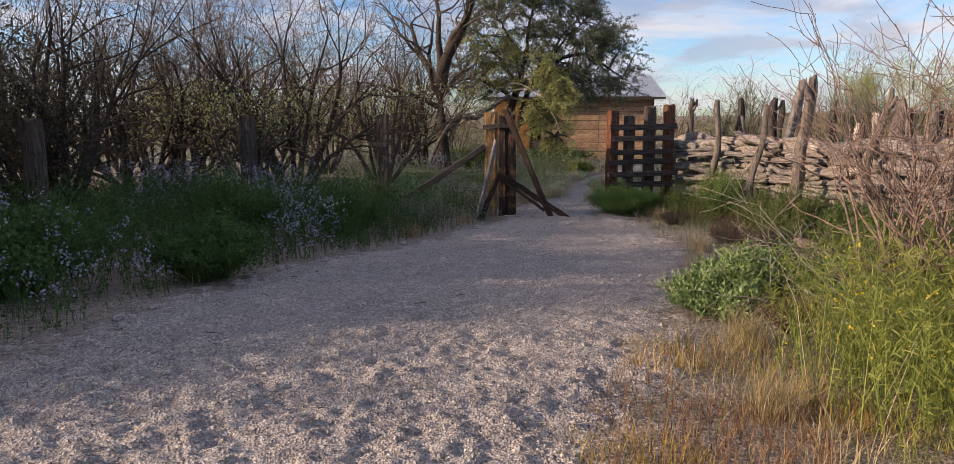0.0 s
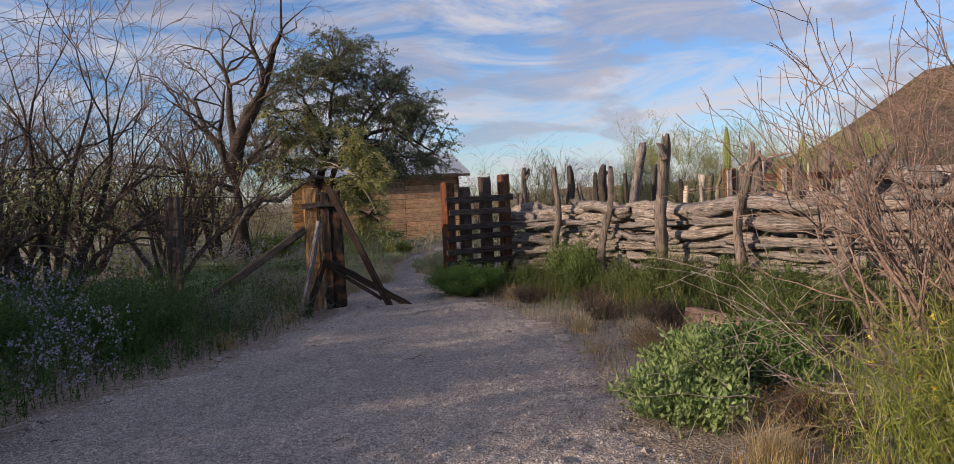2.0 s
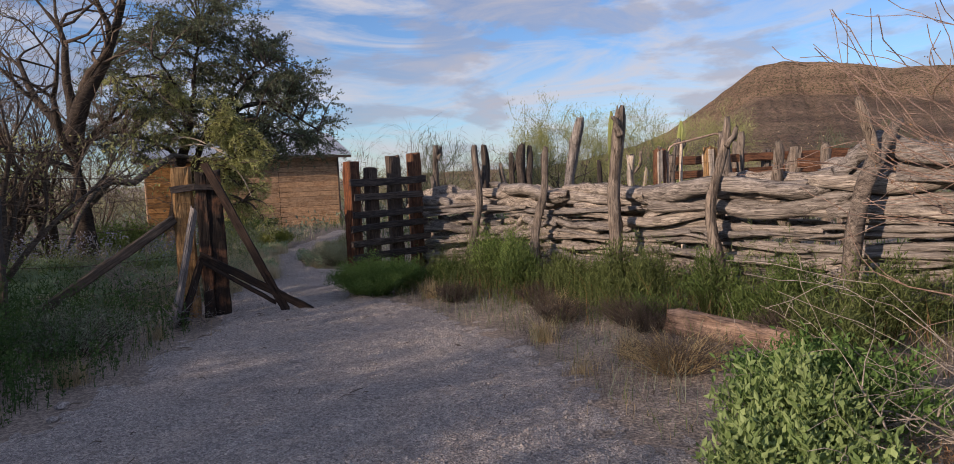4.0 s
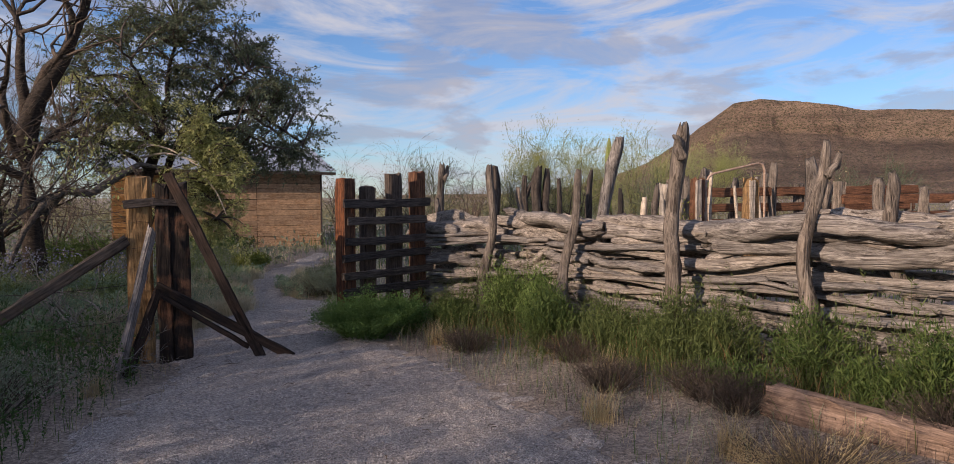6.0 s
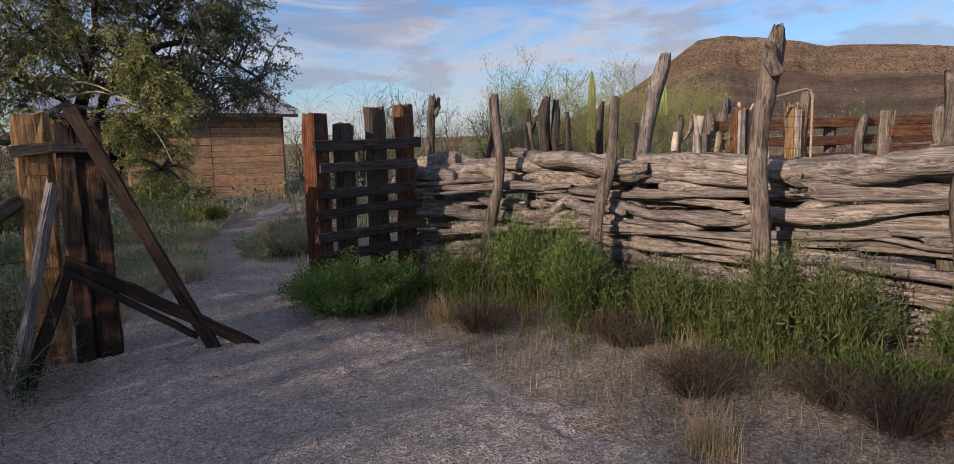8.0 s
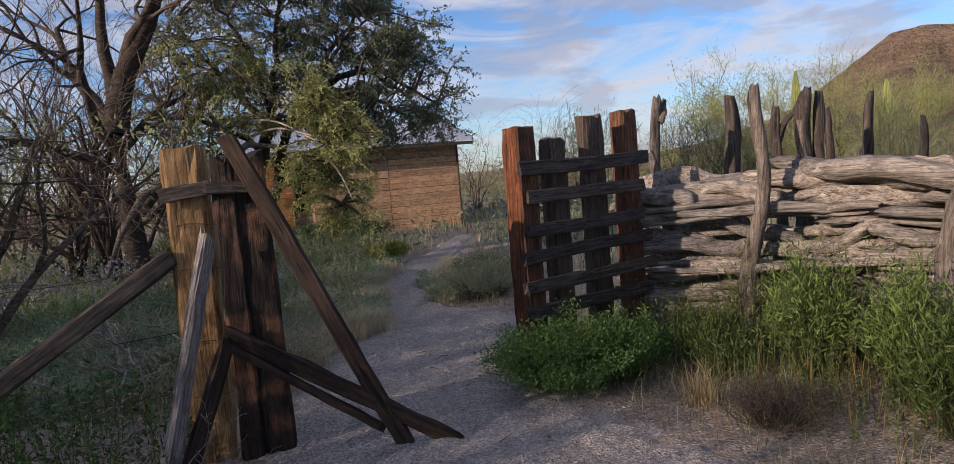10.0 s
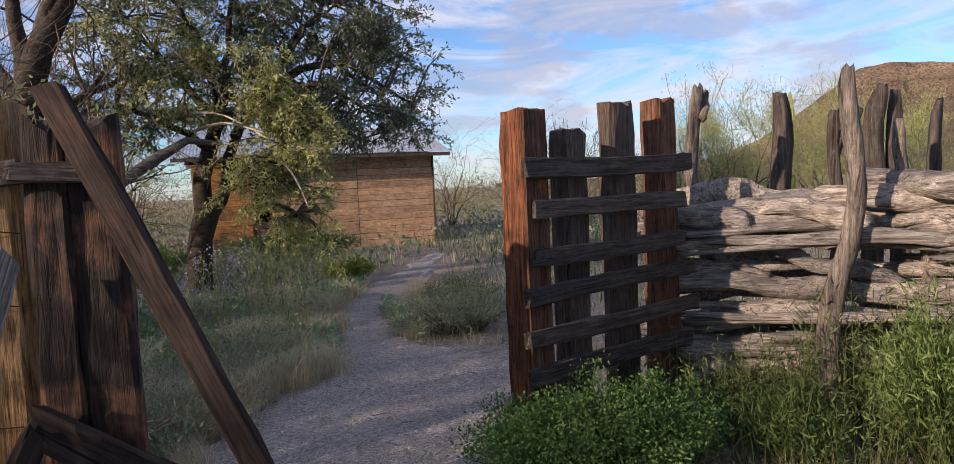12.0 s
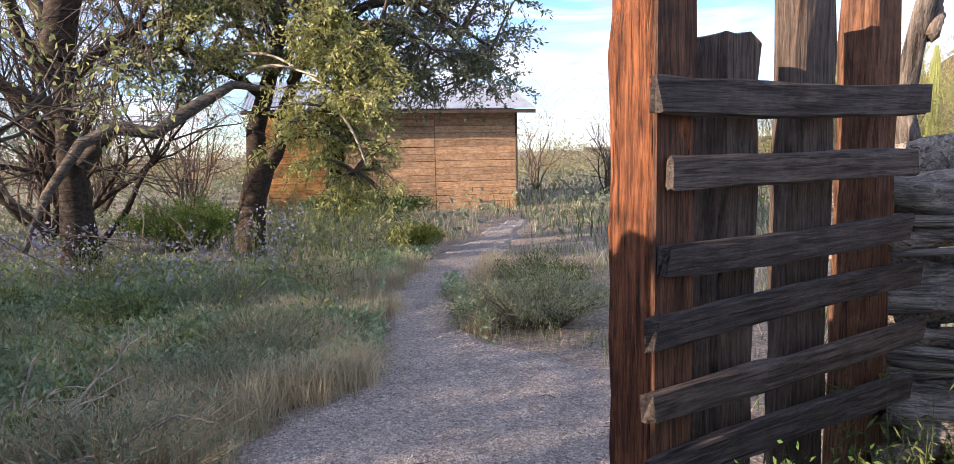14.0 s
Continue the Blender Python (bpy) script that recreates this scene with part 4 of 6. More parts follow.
    # forked tops
    for p0, p1, rad in (((4.06, 6.92, 1.22), (3.91, 6.93, 1.74), 0.052), ((3.72, 8.14, 1.42), (3.8, 8.1, 1.62), 0.035), ((2.7, 13.03, 1.5), (2.76, 13.05, 1.71), 0.035), ((3.3, 9.2, 1.6), (3.22, 9.2, 1.8), 0.045)):
        L = (Vector(p1) - Vector(p0)).length
        part("stake_fork", log_mesh("stake_fork", L, rad, M_STAKE, int(L * 1000), bend=0.02, taper=0.3, knots=1), g, "", along(tuple(Vector(p0) - b), tuple(Vector(p1) - b)))


log_fence()


# ---- the corral behind ----
def stake_thing(x, y, top, rad, mat, seed, lean=(0, 0), label="dark crooked stake of an inner corral fence", z0=None):
    z0 = float(ground_z(x, y)) - 0.05 if z0 is None else z0
    g = thing("corral_stake", label, "stake", (x, y, z0), "inner corral stakes")
    L = math.hypot(math.hypot(*lean), top - z0)
    part("stake", log_mesh("stake", L, rad, mat, seed, bend=min(0.10, rad), taper=0.25, knots=4, sides=10, rings=18, pinned=True), g, "", along((0, 0, 0), (lean[0], lean[1], top - z0)))
    if seed % 3 == 0 and rad > 0.05:
        part("stake_fork", log_mesh("stake_fork", 0.42, rad * 0.65, mat, seed + 60, bend=0.04, taper=0.3, knots=1), g, "", along((lean[0] * 0.8, lean[1], (top - z0) * 0.82), (lean[0] + 0.16, lean[1], (top - z0) * 0.98)))


for k, (x, y, top, rad, lean, mat) in enumerate(((3.78, 13.35, 1.72, 0.075, -0.17, M_STAKE_DARK), (4.10, 13.38, 1.60, 0.06, 0.02, M_STAKE_DARK), (4.13, 12.95, 1.69, 0.085, -0.05, M_STAKE_DARK), (4.22, 12.99, 1.66, 0.06, 0.0, M_STAKE_DARK), (4.9, 13.4, 1.56, 0.05, -0.22, M_STAKE_DARK),
                                                 (5.25, 13.6, 1.71, 0.06, 0.16, M_STAKE_DARK), (5.75, 13.3, 1.42, 0.05, 0.0, M_STAKE_DARK), (6.2, 12.9, 1.5, 0.055, -0.05, M_STAKE), (6.9, 13.2, 1.62, 0.07, 0.04, M_STAKE))):
    stake_thing(x, y, top, rad, mat, 800 + k, (lean, 0.03 * math.cos(k)))
for k, (x, y, top, rad, lean) in enumerate(((6.35, 12.2, 1.45, 0.065, 0.03), (7.6, 13.6, 1.75, 0.09, 0.1), (8.1, 13.2, 1.6, 0.08, -0.1), (8.5, 12.9, 1.85, 0.09, 0.05), (8.9, 13.4, 1.7, 0.1, 0.0), (9.4, 12.6, 1.5, 0.09, 0.1), (8.3, 10.9, 1.55, 0.1, 0.0), (9.3, 10.2, 1.5, 0.1, 0.0), (7.2, 9.6, 1.4, 0.09, 0.0))):
    stake_thing(x, y, top, rad, M_STAKE, 830 + k, (lean, 0), "pale sunlit corral post among others")
for k, (x, top) in enumerate(((6.86, 1.6), (7.18, 1.66), (7.52, 1.45), (7.7, 1.68), (8.08, 1.6))):
    stake_thing(x, 12.75 + 0.12 * math.sin(k * 1.7), top, 0.04, M_PALE if k % 3 else M_STAKE, 900 + k, (0.06 * math.cos(k * 2.1), 0), "pale split post in a close row")
for k, (x, y, top, rad, lean) in enumerate(((5.12, 11.9, 1.28, 0.05, -0.04), (5.24, 11.8, 1.46, 0.045, 0.02), (5.36, 11.75, 1.44, 0.062, -0.07), (5.47, 11.7, 1.26, 0.045, 0.05))):
    stake_thing(x, y, top, rad, M_PALE, 920 + k, (lean, 0), "bleached gnarled stake beside the pipe gate")


def squared_post(x, y, top, w, label, mat, cap, seed):
    z0 = float(ground_z(x, y)) - 0.05
    g = thing("squared_post", label, "post", (x, y, z0))
    timber("timber", (0, 0, 0), (0.01, 0, top - z0), w, w * 0.8, mat, g, "", seed, up=(0, -1, 0), wear=0.01, ragged=0.02)
    timber("split_face", (-w * 0.25, -w * 0.42, top - z0 - 0.55), (-w * 0.25, -w * 0.42, top - z0 - 0.02), w * 0.45, 0.035, cap, g, "pale split face", seed + 1, up=(0, -1, 0), wear=0.006)


squared_post(5.60, 11.5, 1.52, 0.17, "reddish gate post with a pale split top", M_BROWN, M_PALE, 930)
squared_post(6.66, 11.62, 1.52, 0.19, "squared honey-coloured post behind the pipe gate", M_YELLOW, M_PALE, 934)


def corral_rails():
    g = thing("rail_fence", "grey horizontal rails of a far corral", "fence", (8.0, 13.0, -0.3))
    for k, (p0, p1) in enumerate((((7.0, 13.2, 1.35), (11.5, 12.4, 1.42)), ((7.0, 13.25, 1.1), (11.5, 12.45, 1.15)), ((7.1, 13.2, 0.85), (11.4, 12.4, 0.9)), ((8.5, 11.6, 1.25), (13.5, 9.4, 1.3)), ((8.5, 11.6, 1.0), (13.5, 9.4, 1.0)))):
        timber("rail", Vector(p0) - Vector((8, 13, -0.3)), Vector(p1) - Vector((8, 13, -0.3)), 0.07, 0.13, M_BROWN, g, "", 860 + k, wear=0.012)
    for k, (x, y) in enumerate(((7.05, 13.3), (9.2, 12.95), (11.45, 12.5), (8.55, 11.7), (11, 10.6), (13.4, 9.5))):
        timber("post", Vector((x, y, -0.4)) - Vector((8, 13, -0.3)), Vector((x, y, 1.5)) - Vector((8, 13, -0.3)), 0.14, 0.14, M_STAKE, g, "", 870 + k, up=(0, -1, 0), wear=0.012)


corral_rails()


def pipe_gate():
    xa, xb, y0 = 5.75, 6.8, 11.5
    g = thing("pipe_gate", "rusty bent-pipe gate frame filled with wire mesh", "gate", (xa, y0, -0.25))
    pts = [(0, 0, 0), (0, 0, 0.9), (0, 0, 1.72), (0.05, 0, 1.80), (0.12, 0, 1.84)] + [(0.12 + 0.8 * u, 0, 1.84 + 0.15 * u) for u in (0.3, 0.6, 1.0)] + [(1.0, 0, 1.98), (1.04, 0, 1.9), (1.05, 0, 1.0), (1.05, 0, 0)]
    part("frame", Geo().add(*tube(pts, [0.016] * len(pts), 8)).mesh("frame", M_RUST, True), g)
    w = Geo()
    for k in range(1, 10):
        w.add(*tube(((k * 0.105, 0, 0.1), (k * 0.105, 0, 1.8)), (0.002, 0.002), 4))
    for k in range(1, 15):
        w.add(*tube(((0, 0, k * 0.12), (1.05, 0, k * 0.12)), (0.002, 0.002), 4))
    part("wire_mesh", w.mesh("wire_mesh", M_WIRE), g)


pipe_gate()


def saguaro(x, y, height, rad, arms, seed):
    g = thing("saguaro", "tall yellow-green ribbed column cactus", "cactus", (x, y, -0.3), "column cacti")
    k = 28

    def column(p0, p1, rr, bend=None):
        pts = [np.array(p0) + (np.array(p1) - np.array(p0)) * u for u in np.linspace(0, 1, 9)]
        if bend is not None:
            pts = [np.array(q) for q in bend]
        rads = [rr * 0.85] + [rr] * (len(pts) - 3) + [rr * 0.8, rr * 0.25]
        v, f = tube(pts, rads, k)
        c = np.repeat(np.array(pts), k, 0)
        mod = np.tile(1 + 0.13 * np.where(np.arange(k) % 2, 1, -1), len(pts))[:, None]
        return c + (v - c) * mod, f
    part("stem", Geo().add(*column((0, 0, 0), (0.05, 0, height), rad)).mesh("stem", M_CACTUS), g)
    for dx, z0, h in arms:
        s = 1 if dx > 0 else -1
        bend = [(0, 0, z0), (dx * 0.5, 0, z0), (dx * 0.9, 0, z0 + 0.12), (dx, 0, z0 + 0.35), (dx, 0, z0 + h * 0.7), (dx, 0, z0 + h)]
        part("arm", Geo().add(*column(None or (0, 0, 0), (0, 0, 1), rad * 0.75, bend)).mesh("arm", M_CACTUS), g)


# ---- the house ----
def house():
    g = thing("house", "small wooden house with board siding and a corrugated metal roof", "house", (1.2, 27.3, -0.3), rz=3.0)
    W0, W1, H = -3.1, 3.0, 2.42            # front from left to right end, wall height
    split, back, deep = -1.15, 5.2, 1.1    # where the recess ends, depth, depth of the recess
    bh = 0.17
    rows = int(H / bh) + 1
    r = np.random.default_rng(3)

    def boards(holder, xa, ya, xb, yb, mat, skip=()):
        length = math.hypot(xb - xa, yb - ya)
        pool = [timber_mesh("board", length, 0.022, bh - 0.006, mat, 900 + q, wear=0.0015, ragged=0.002, steps=6) for q in range(3)]
        for q in range(rows):
            z = bh * (q + 0.5)
            if z < H:
                part("board", pool[q % 3], holder, "", along((xa, ya, z + r.normal(0, 0.002)), (xb, yb, z)) @ pose(0, 0, 0, 6, 0, 0))
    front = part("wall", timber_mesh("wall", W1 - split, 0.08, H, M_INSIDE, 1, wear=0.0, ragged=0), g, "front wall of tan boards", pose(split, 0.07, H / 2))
    seam = 0.95
    for xa, xb in ((split, seam - 0.008), (seam + 0.008, W1)):
        hold = front
        length = xb - xa
        pool = [timber_mesh("board", length, 0.022, bh - 0.008, M_SIDING, 900 + q + int(xa * 10), wear=0.002, ragged=0.002, steps=6) for q in range(3)]
        for q in range(rows):
            if bh * (q + 1) <= H + 0.05:
                part("board", pool[q % 3], hold, "", pose(xa - split, -0.055, bh * (q + 0.5) - H / 2 + r.normal(0, 0.003), 7, 0, 0))
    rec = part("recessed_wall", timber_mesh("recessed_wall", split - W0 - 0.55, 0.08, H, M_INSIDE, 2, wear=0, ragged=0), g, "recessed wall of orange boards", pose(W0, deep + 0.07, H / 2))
    pool = [timber_mesh("board", split - W0 - 0.55, 0.022, bh - 0.008, M_SIDING_WARM, 940 + q, wear=0.002, ragged=0.002, steps=6) for q in range(3)]
    for q in range(rows):
        if bh * (q + 1) <= H + 0.05:
            part("board", pool[q % 3], rec, "", pose(0, -0.055, bh * (q + 0.5) - H / 2, 7, 0, 0))
    # the inner wall's dark colour stands for the shade inside the opening
    for name, x0, y0, x1, y1 in (("side_wall", W1, 0.1, W1, back), ("side_wall", split, 0.1, split, deep + 1.5), ("side_wall", W0, deep + 0.1, W0, back), ("back_wall", W0, back, W1, back), ("inner_wall", W0, deep + 1.6, split, deep + 1.6)):
        L = math.hypot(x1 - x0, y1 - y0)
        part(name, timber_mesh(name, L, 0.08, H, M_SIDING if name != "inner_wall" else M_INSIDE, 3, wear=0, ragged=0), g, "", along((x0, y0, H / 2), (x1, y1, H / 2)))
    timber("corner_trim", (W1 + 0.01, -0.015, 0), (W1 + 0.01, -0.015, H), 0.05, 0.07, M_DARK, g, "dark corner board", 5, up=(0, -1, 0), wear=0.002)
    timber("door_post", (split - 0.5, deep - 0.02, 0), (split - 0.5, deep - 0.02, H), 0.09, 0.09, M_DARK, g, "", 6, up=(0, -1, 0), wear=0.003)
    timber("beam", (W0 - 0.1, 0.0, H - 0.07), (split, 0.0, H - 0.07), 0.12, 0.16, M_DARK, g, "dark beam over the recess", 7)
    part("sill", timber_mesh("sill", 0.5, 0.05, 0.75, M_GREYBOARD, 8, wear=0.002), g, "low half door in the dark opening", pose(split - 0.48, deep + 0.05, 0.38))
    # gable roof, ridge along x
    eave_y, ridge_y, ridge_z = -0.45, back / 2, H + 0.95
    xs_ = np.arange(W0 - 0.4, W1 + 0.42, 0.019)
    for name, ya, yb in (("roof_sheet", eave_y, ridge_y), ("roof_sheet", back + 0.45, ridge_y)):
        v = []
        for y, z in ((ya, H + 0.02), ((ya + yb) / 2, (H + 0.02 + ridge_z) / 2 - 0.01), (yb, ridge_z)):
            v.append(np.stack((xs_, np.full(len(xs_), y), z + 0.016 * np.sin(xs_ / 0.076 * 2 * math.pi)), 1))
        top = np.concatenate(v)
        n_ = len(xs_)
        i_, j_ = (q.ravel() for q in np.meshgrid(np.arange(2), np.arange(n_ - 1), indexing="ij"))
        f = np.stack((i_ * n_ + j_, i_ * n_ + j_ + 1, (i_ + 1) * n_ + j_ + 1, (i_ + 1) * n_ + j_), 1)
        low = top - np.array((0, 0, 0.004))
        part(name, to_mesh(name, np.concatenate((top, low)), np.concatenate((f, f[:, ::-1] + len(top))), M_ROOF, True), g, "corrugated galvanised sheets")
    for x in np.arange(W0 - 0.3, W1 + 0.4, 0.62):
        timber("rafter", (x, eave_y + 0.04, H - 0.035), (x, ridge_y, ridge_z - 0.07), 0.05, 0.09, M_DARK, g, "", 9, wear=0.002)
    timber("fascia", (W0 - 0.38, eave_y + 0.03, H - 0.05), (W1 + 0.38, eave_y + 0.03, H - 0.05), 0.025, 0.09, M_DARK, g, "dark fascia board", 10, wear=0.003)
    for x in (W0, W1):
        tri = np.array(((x, 0.05, H), (x, back, H), (x, ridge_y, ridge_z - 0.03), (x, ridge_y, ridge_z - 0.03)))
        part("gable", to_mesh("gable", np.concatenate((tri, tri + np.array((0.05 if x < 0 else -0.05, 0, 0)))), np.array(((0, 1, 2, 3), (7, 6, 5, 4), (0, 4, 5, 1), (1, 5, 6, 2), (2, 6, 4, 0))), M_SIDING), g)


house()


# ---- trees ----
def clumped(r, samples, centres, twigs, twig_len, droop, per, leaf_len, leaf_w):
    """Boughs from the nearest limb to each clump's centre, twigs round its end, and leaves along the twigs."""
    wood_geo, at, head = Geo(), [], []
    for c in centres:
        d = np.linalg.norm(samples - c, axis=1) + 0.5 * np.clip(samples[:, 2] - c[2] + 0.2, 0, 3)
        p = samples[int(np.argmin(d))]
        gap = np.linalg.norm(c - p)
        mid = (p + c) / 2 + np.array((0, 0, 0.16 * gap)) + r.normal(0, 0.06 * gap, 3)
        bough = swept((p, mid, c, c + (c - mid) * 0.35 + r.normal(0, 0.05, 3)), 8)
        wood_geo.add(*tube(bough, np.linspace(0.012 + 0.010 * gap, 0.004, 8), 4))
        for _ in range(twigs):
            b = bough[int(r.integers(3, 8))]
            h = unit(r.normal(0, 1, 3) * np.array((1, 1, 0.7)) + 0.5 * unit(c - p) + np.array((0, 0, -droop)))
            L = twig_len * r.uniform(0.5, 1.25)
            e = b + h * L * 0.55 + r.normal(0, 0.02, 3)
            f = e + unit(h + np.array((0, 0, -droop * 0.9 - 0.15)) + r.normal(0, 0.2, 3)) * L * 0.5
            line = swept((b, e, f), 6)
            wood_geo.add(*tube(line, np.linspace(0.0045, 0.0022, 6), 3))
            n = max(3, int(r.poisson(per * L / twig_len)))
            u = r.uniform(0.2, 5, n)
            q = np.minimum(u.astype(int), 4)
            at.append(line[q] + (line[q + 1] - line[q]) * (u - q)[:, None] + r.normal(0, 0.022, (n, 3)))
            head.append(np.repeat(h[None], n, 0))
    at, head = np.concatenate(at), np.concatenate(head)
    n = len(at)
    foliage = Geo().add(*leaves(at, leaf_len * r.uniform(0.6, 1.25, n), leaf_w * r.uniform(0.6, 1.2, n), r, 0.15, head * 0.7 + r.normal(0, 0.5, (n, 3))))
    return wood_geo, foliage


def house_tree():
    r = np.random.default_rng(12)
    x, y = -1.05, 20.0
    g = thing("mesquite_tree", "leafy mesquite with a dark forked trunk and drooping branches", "tree", (x, y, -0.3))
    trunk = Geo()
    trunk.add(*tube(((-0.08, 0, -0.15), (-0.06, 0, 0.35), (0.0, 0, 0.85), (0.1, 0.02, 1.2), (0.16, 0.03, 1.35)), (0.24, 0.19, 0.17, 0.18, 0.16), 12))
    trunk.add(*tube(((0.08, 0.02, 1.05), (0.06, 0.04, 1.4), (0.07, 0.05, 1.75), (0.2, 0.03, 2.15), (0.35, 0.0, 2.6)), (0.14, 0.135, 0.125, 0.11, 0.09), 10))
    trunk.add(*tube(((0.12, 0.0, 1.15), (0.32, -0.02, 1.42), (0.42, -0.03, 1.65), (0.47, 0.0, 2.05), (0.7, 0.05, 2.6)), (0.12, 0.10, 0.095, 0.085, 0.07), 10))
    part("trunk", trunk.mesh("trunk", M_BARK, True), g, "dark furrowed trunk forking low down")
    samples = []
    for pts, rad in ((((0.35, 0, 2.58), (0.5, 0.1, 3.3), (0.6, 0.2, 4.1), (0.8, 0.2, 5.2)), 0.085), (((0.7, 0.05, 2.58), (1.2, -0.1, 3.2), (1.9, -0.2, 3.45), (2.6, -0.3, 3.2), (3.2, -0.4, 2.75)), 0.085),
                     (((0.35, 0, 2.55), (-0.2, 0.2, 3.3), (-0.7, 0.3, 3.9), (-1.1, 0.3, 4.5)), 0.07), (((0.2, 0.03, 2.15), (-0.4, -0.3, 2.6), (-1.0, -0.5, 2.8), (-1.5, -0.7, 2.5)), 0.06),
                     (((0.7, 0.05, 2.55), (1.2, 0.5, 3.4), (1.7, 0.9, 4.2), (2.2, 1.0, 4.6)), 0.06), (((0.55, 0, 2.35), (1.1, -0.7, 2.9), (1.7, -1.1, 3.0), (2.3, -1.3, 2.6)), 0.055),
                     (((0.4, 0, 2.5), (0.3, -0.7, 3.3), (0.1, -1.2, 3.9), (-0.2, -1.4, 4.3)), 0.05), (((0.6, 0.05, 2.5), (0.9, 0.6, 3.2), (1.5, 0.9, 3.3), (2.3, 0.8, 3.0)), 0.05),
                     (((1.2, -0.1, 3.2), (1.6, -0.4, 3.8), (2.1, -0.4, 4.2)), 0.04), (((1.9, -0.2, 3.45), (2.3, 0.2, 3.3), (2.8, 0.3, 3.0), (3.2, 0.3, 2.5)), 0.04)):
        line = swept(pts)
        line[1:-1] += r.normal(0, 0.025, (len(line) - 2, 3))
        part("limb", to_mesh("limb", *tube(line, np.linspace(rad, 0.018, len(line)), 7), M_BARK, True), g)
        samples.append(line[3:])
    samples = np.concatenate(samples)
    # the crown's outline: its upper and lower limits along x
    span = (-1.6, -1.0, -0.45, 0.5, 1.0, 1.7, 2.6, 3.05, 3.45, 3.75)
    lows = (2.2, 2.0, 2.2, 2.6, 2.6, 2.4, 1.9, 1.75, 1.85, 2.2)
    tops = (3.6, 4.6, 5.2, 5.9, 6.0, 5.7, 5.1, 4.5, 3.7, 2.9)
    centres = []
    while len(centres) < 315:
        c = np.array((r.uniform(-1.6, 3.7), r.normal(0.2, 0.85), r.uniform(2.2, 6.0)))
        lo, hi = np.interp(c[0], span, lows), np.interp(c[0], span, tops)
        if lo < c[2] < hi - 0.12 * abs(c[1] - 0.2) and abs(c[1] - 0.2) < 1.7 and r.random() < np.interp(c[0], (-1.6, 0.2, 1.0), (0.6, 0.75, 1.0)) and vnoise(c[0] * 1.6 + c[1], c[2] * 1.6, 97) > 0.33:
            centres.append(c)
    tw, fo = clumped(r, samples, centres, 10, 0.38, 0.25, 24, 0.075, 0.028)
    tagged(part("bough_growth", tw.mesh("bough_growth", M_TWIG, True), g), kind="stuff")
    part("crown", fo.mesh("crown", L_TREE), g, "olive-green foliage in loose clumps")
    # sprays hanging on the path's side, sunlight put into their lighter leaf colour
    centres = []
    for _ in range(105):
        u = r.random()
        centres.append(np.array((1.02 + 0.36 * u + 0.14 * math.sin(7 * u), -1.35, 3.05 - 2.2 * u)) + r.normal(0, 1, 3) * np.array((0.24 + 0.1 * u, 0.25, 0.15)))
    for _ in range(44):
        centres.append(np.array((r.uniform(-0.85, 0.4), r.uniform(-1.2, -0.6), r.uniform(2.5, 3.9))))
    samples = np.concatenate((samples, swept(((0.55, 0, 2.4), (0.8, -0.7, 3.1), (1.05, -1.3, 3.0), (1.2, -1.4, 2.2), (1.35, -1.4, 1.2)), 14)[4:]))
    tw, fo = clumped(r, samples, centres, 8, 0.34, 0.6, 26, 0.066, 0.024)
    tagged(part("hanging_spray", tw.mesh("hanging_spray", M_TWIG), g), kind="stuff")
    part("hanging_foliage", fo.mesh("hanging_foliage", L_TREE_LIT), g, "yellow-green hanging sprays, coloured paler for sunlight")
    pale = Geo()
    for a, b_, c in (((-0.1, -0.9, 2.55), (0.45, -1.2, 2.6), (1.15, -1.6, 2.1)), ((0.1, -0.9, 2.35), (0.5, -1.3, 2.45), (1.0, -1.6, 2.25)), ((1.1, -1.6, 2.0), (1.35, -1.7, 1.7), (1.5, -1.75, 1.25)), ((0.55, 0, 2.4), (0.8, -0.7, 2.9), (1.1, -1.4, 2.6))):
        pale.add(*tube(swept((a, b_, c), 8), np.linspace(0.024, 0.008, 8), 6))
    part("dead_branch", pale.mesh("dead_branch", M_PALE, True), g, "bleached bare dead branch")


house_tree()


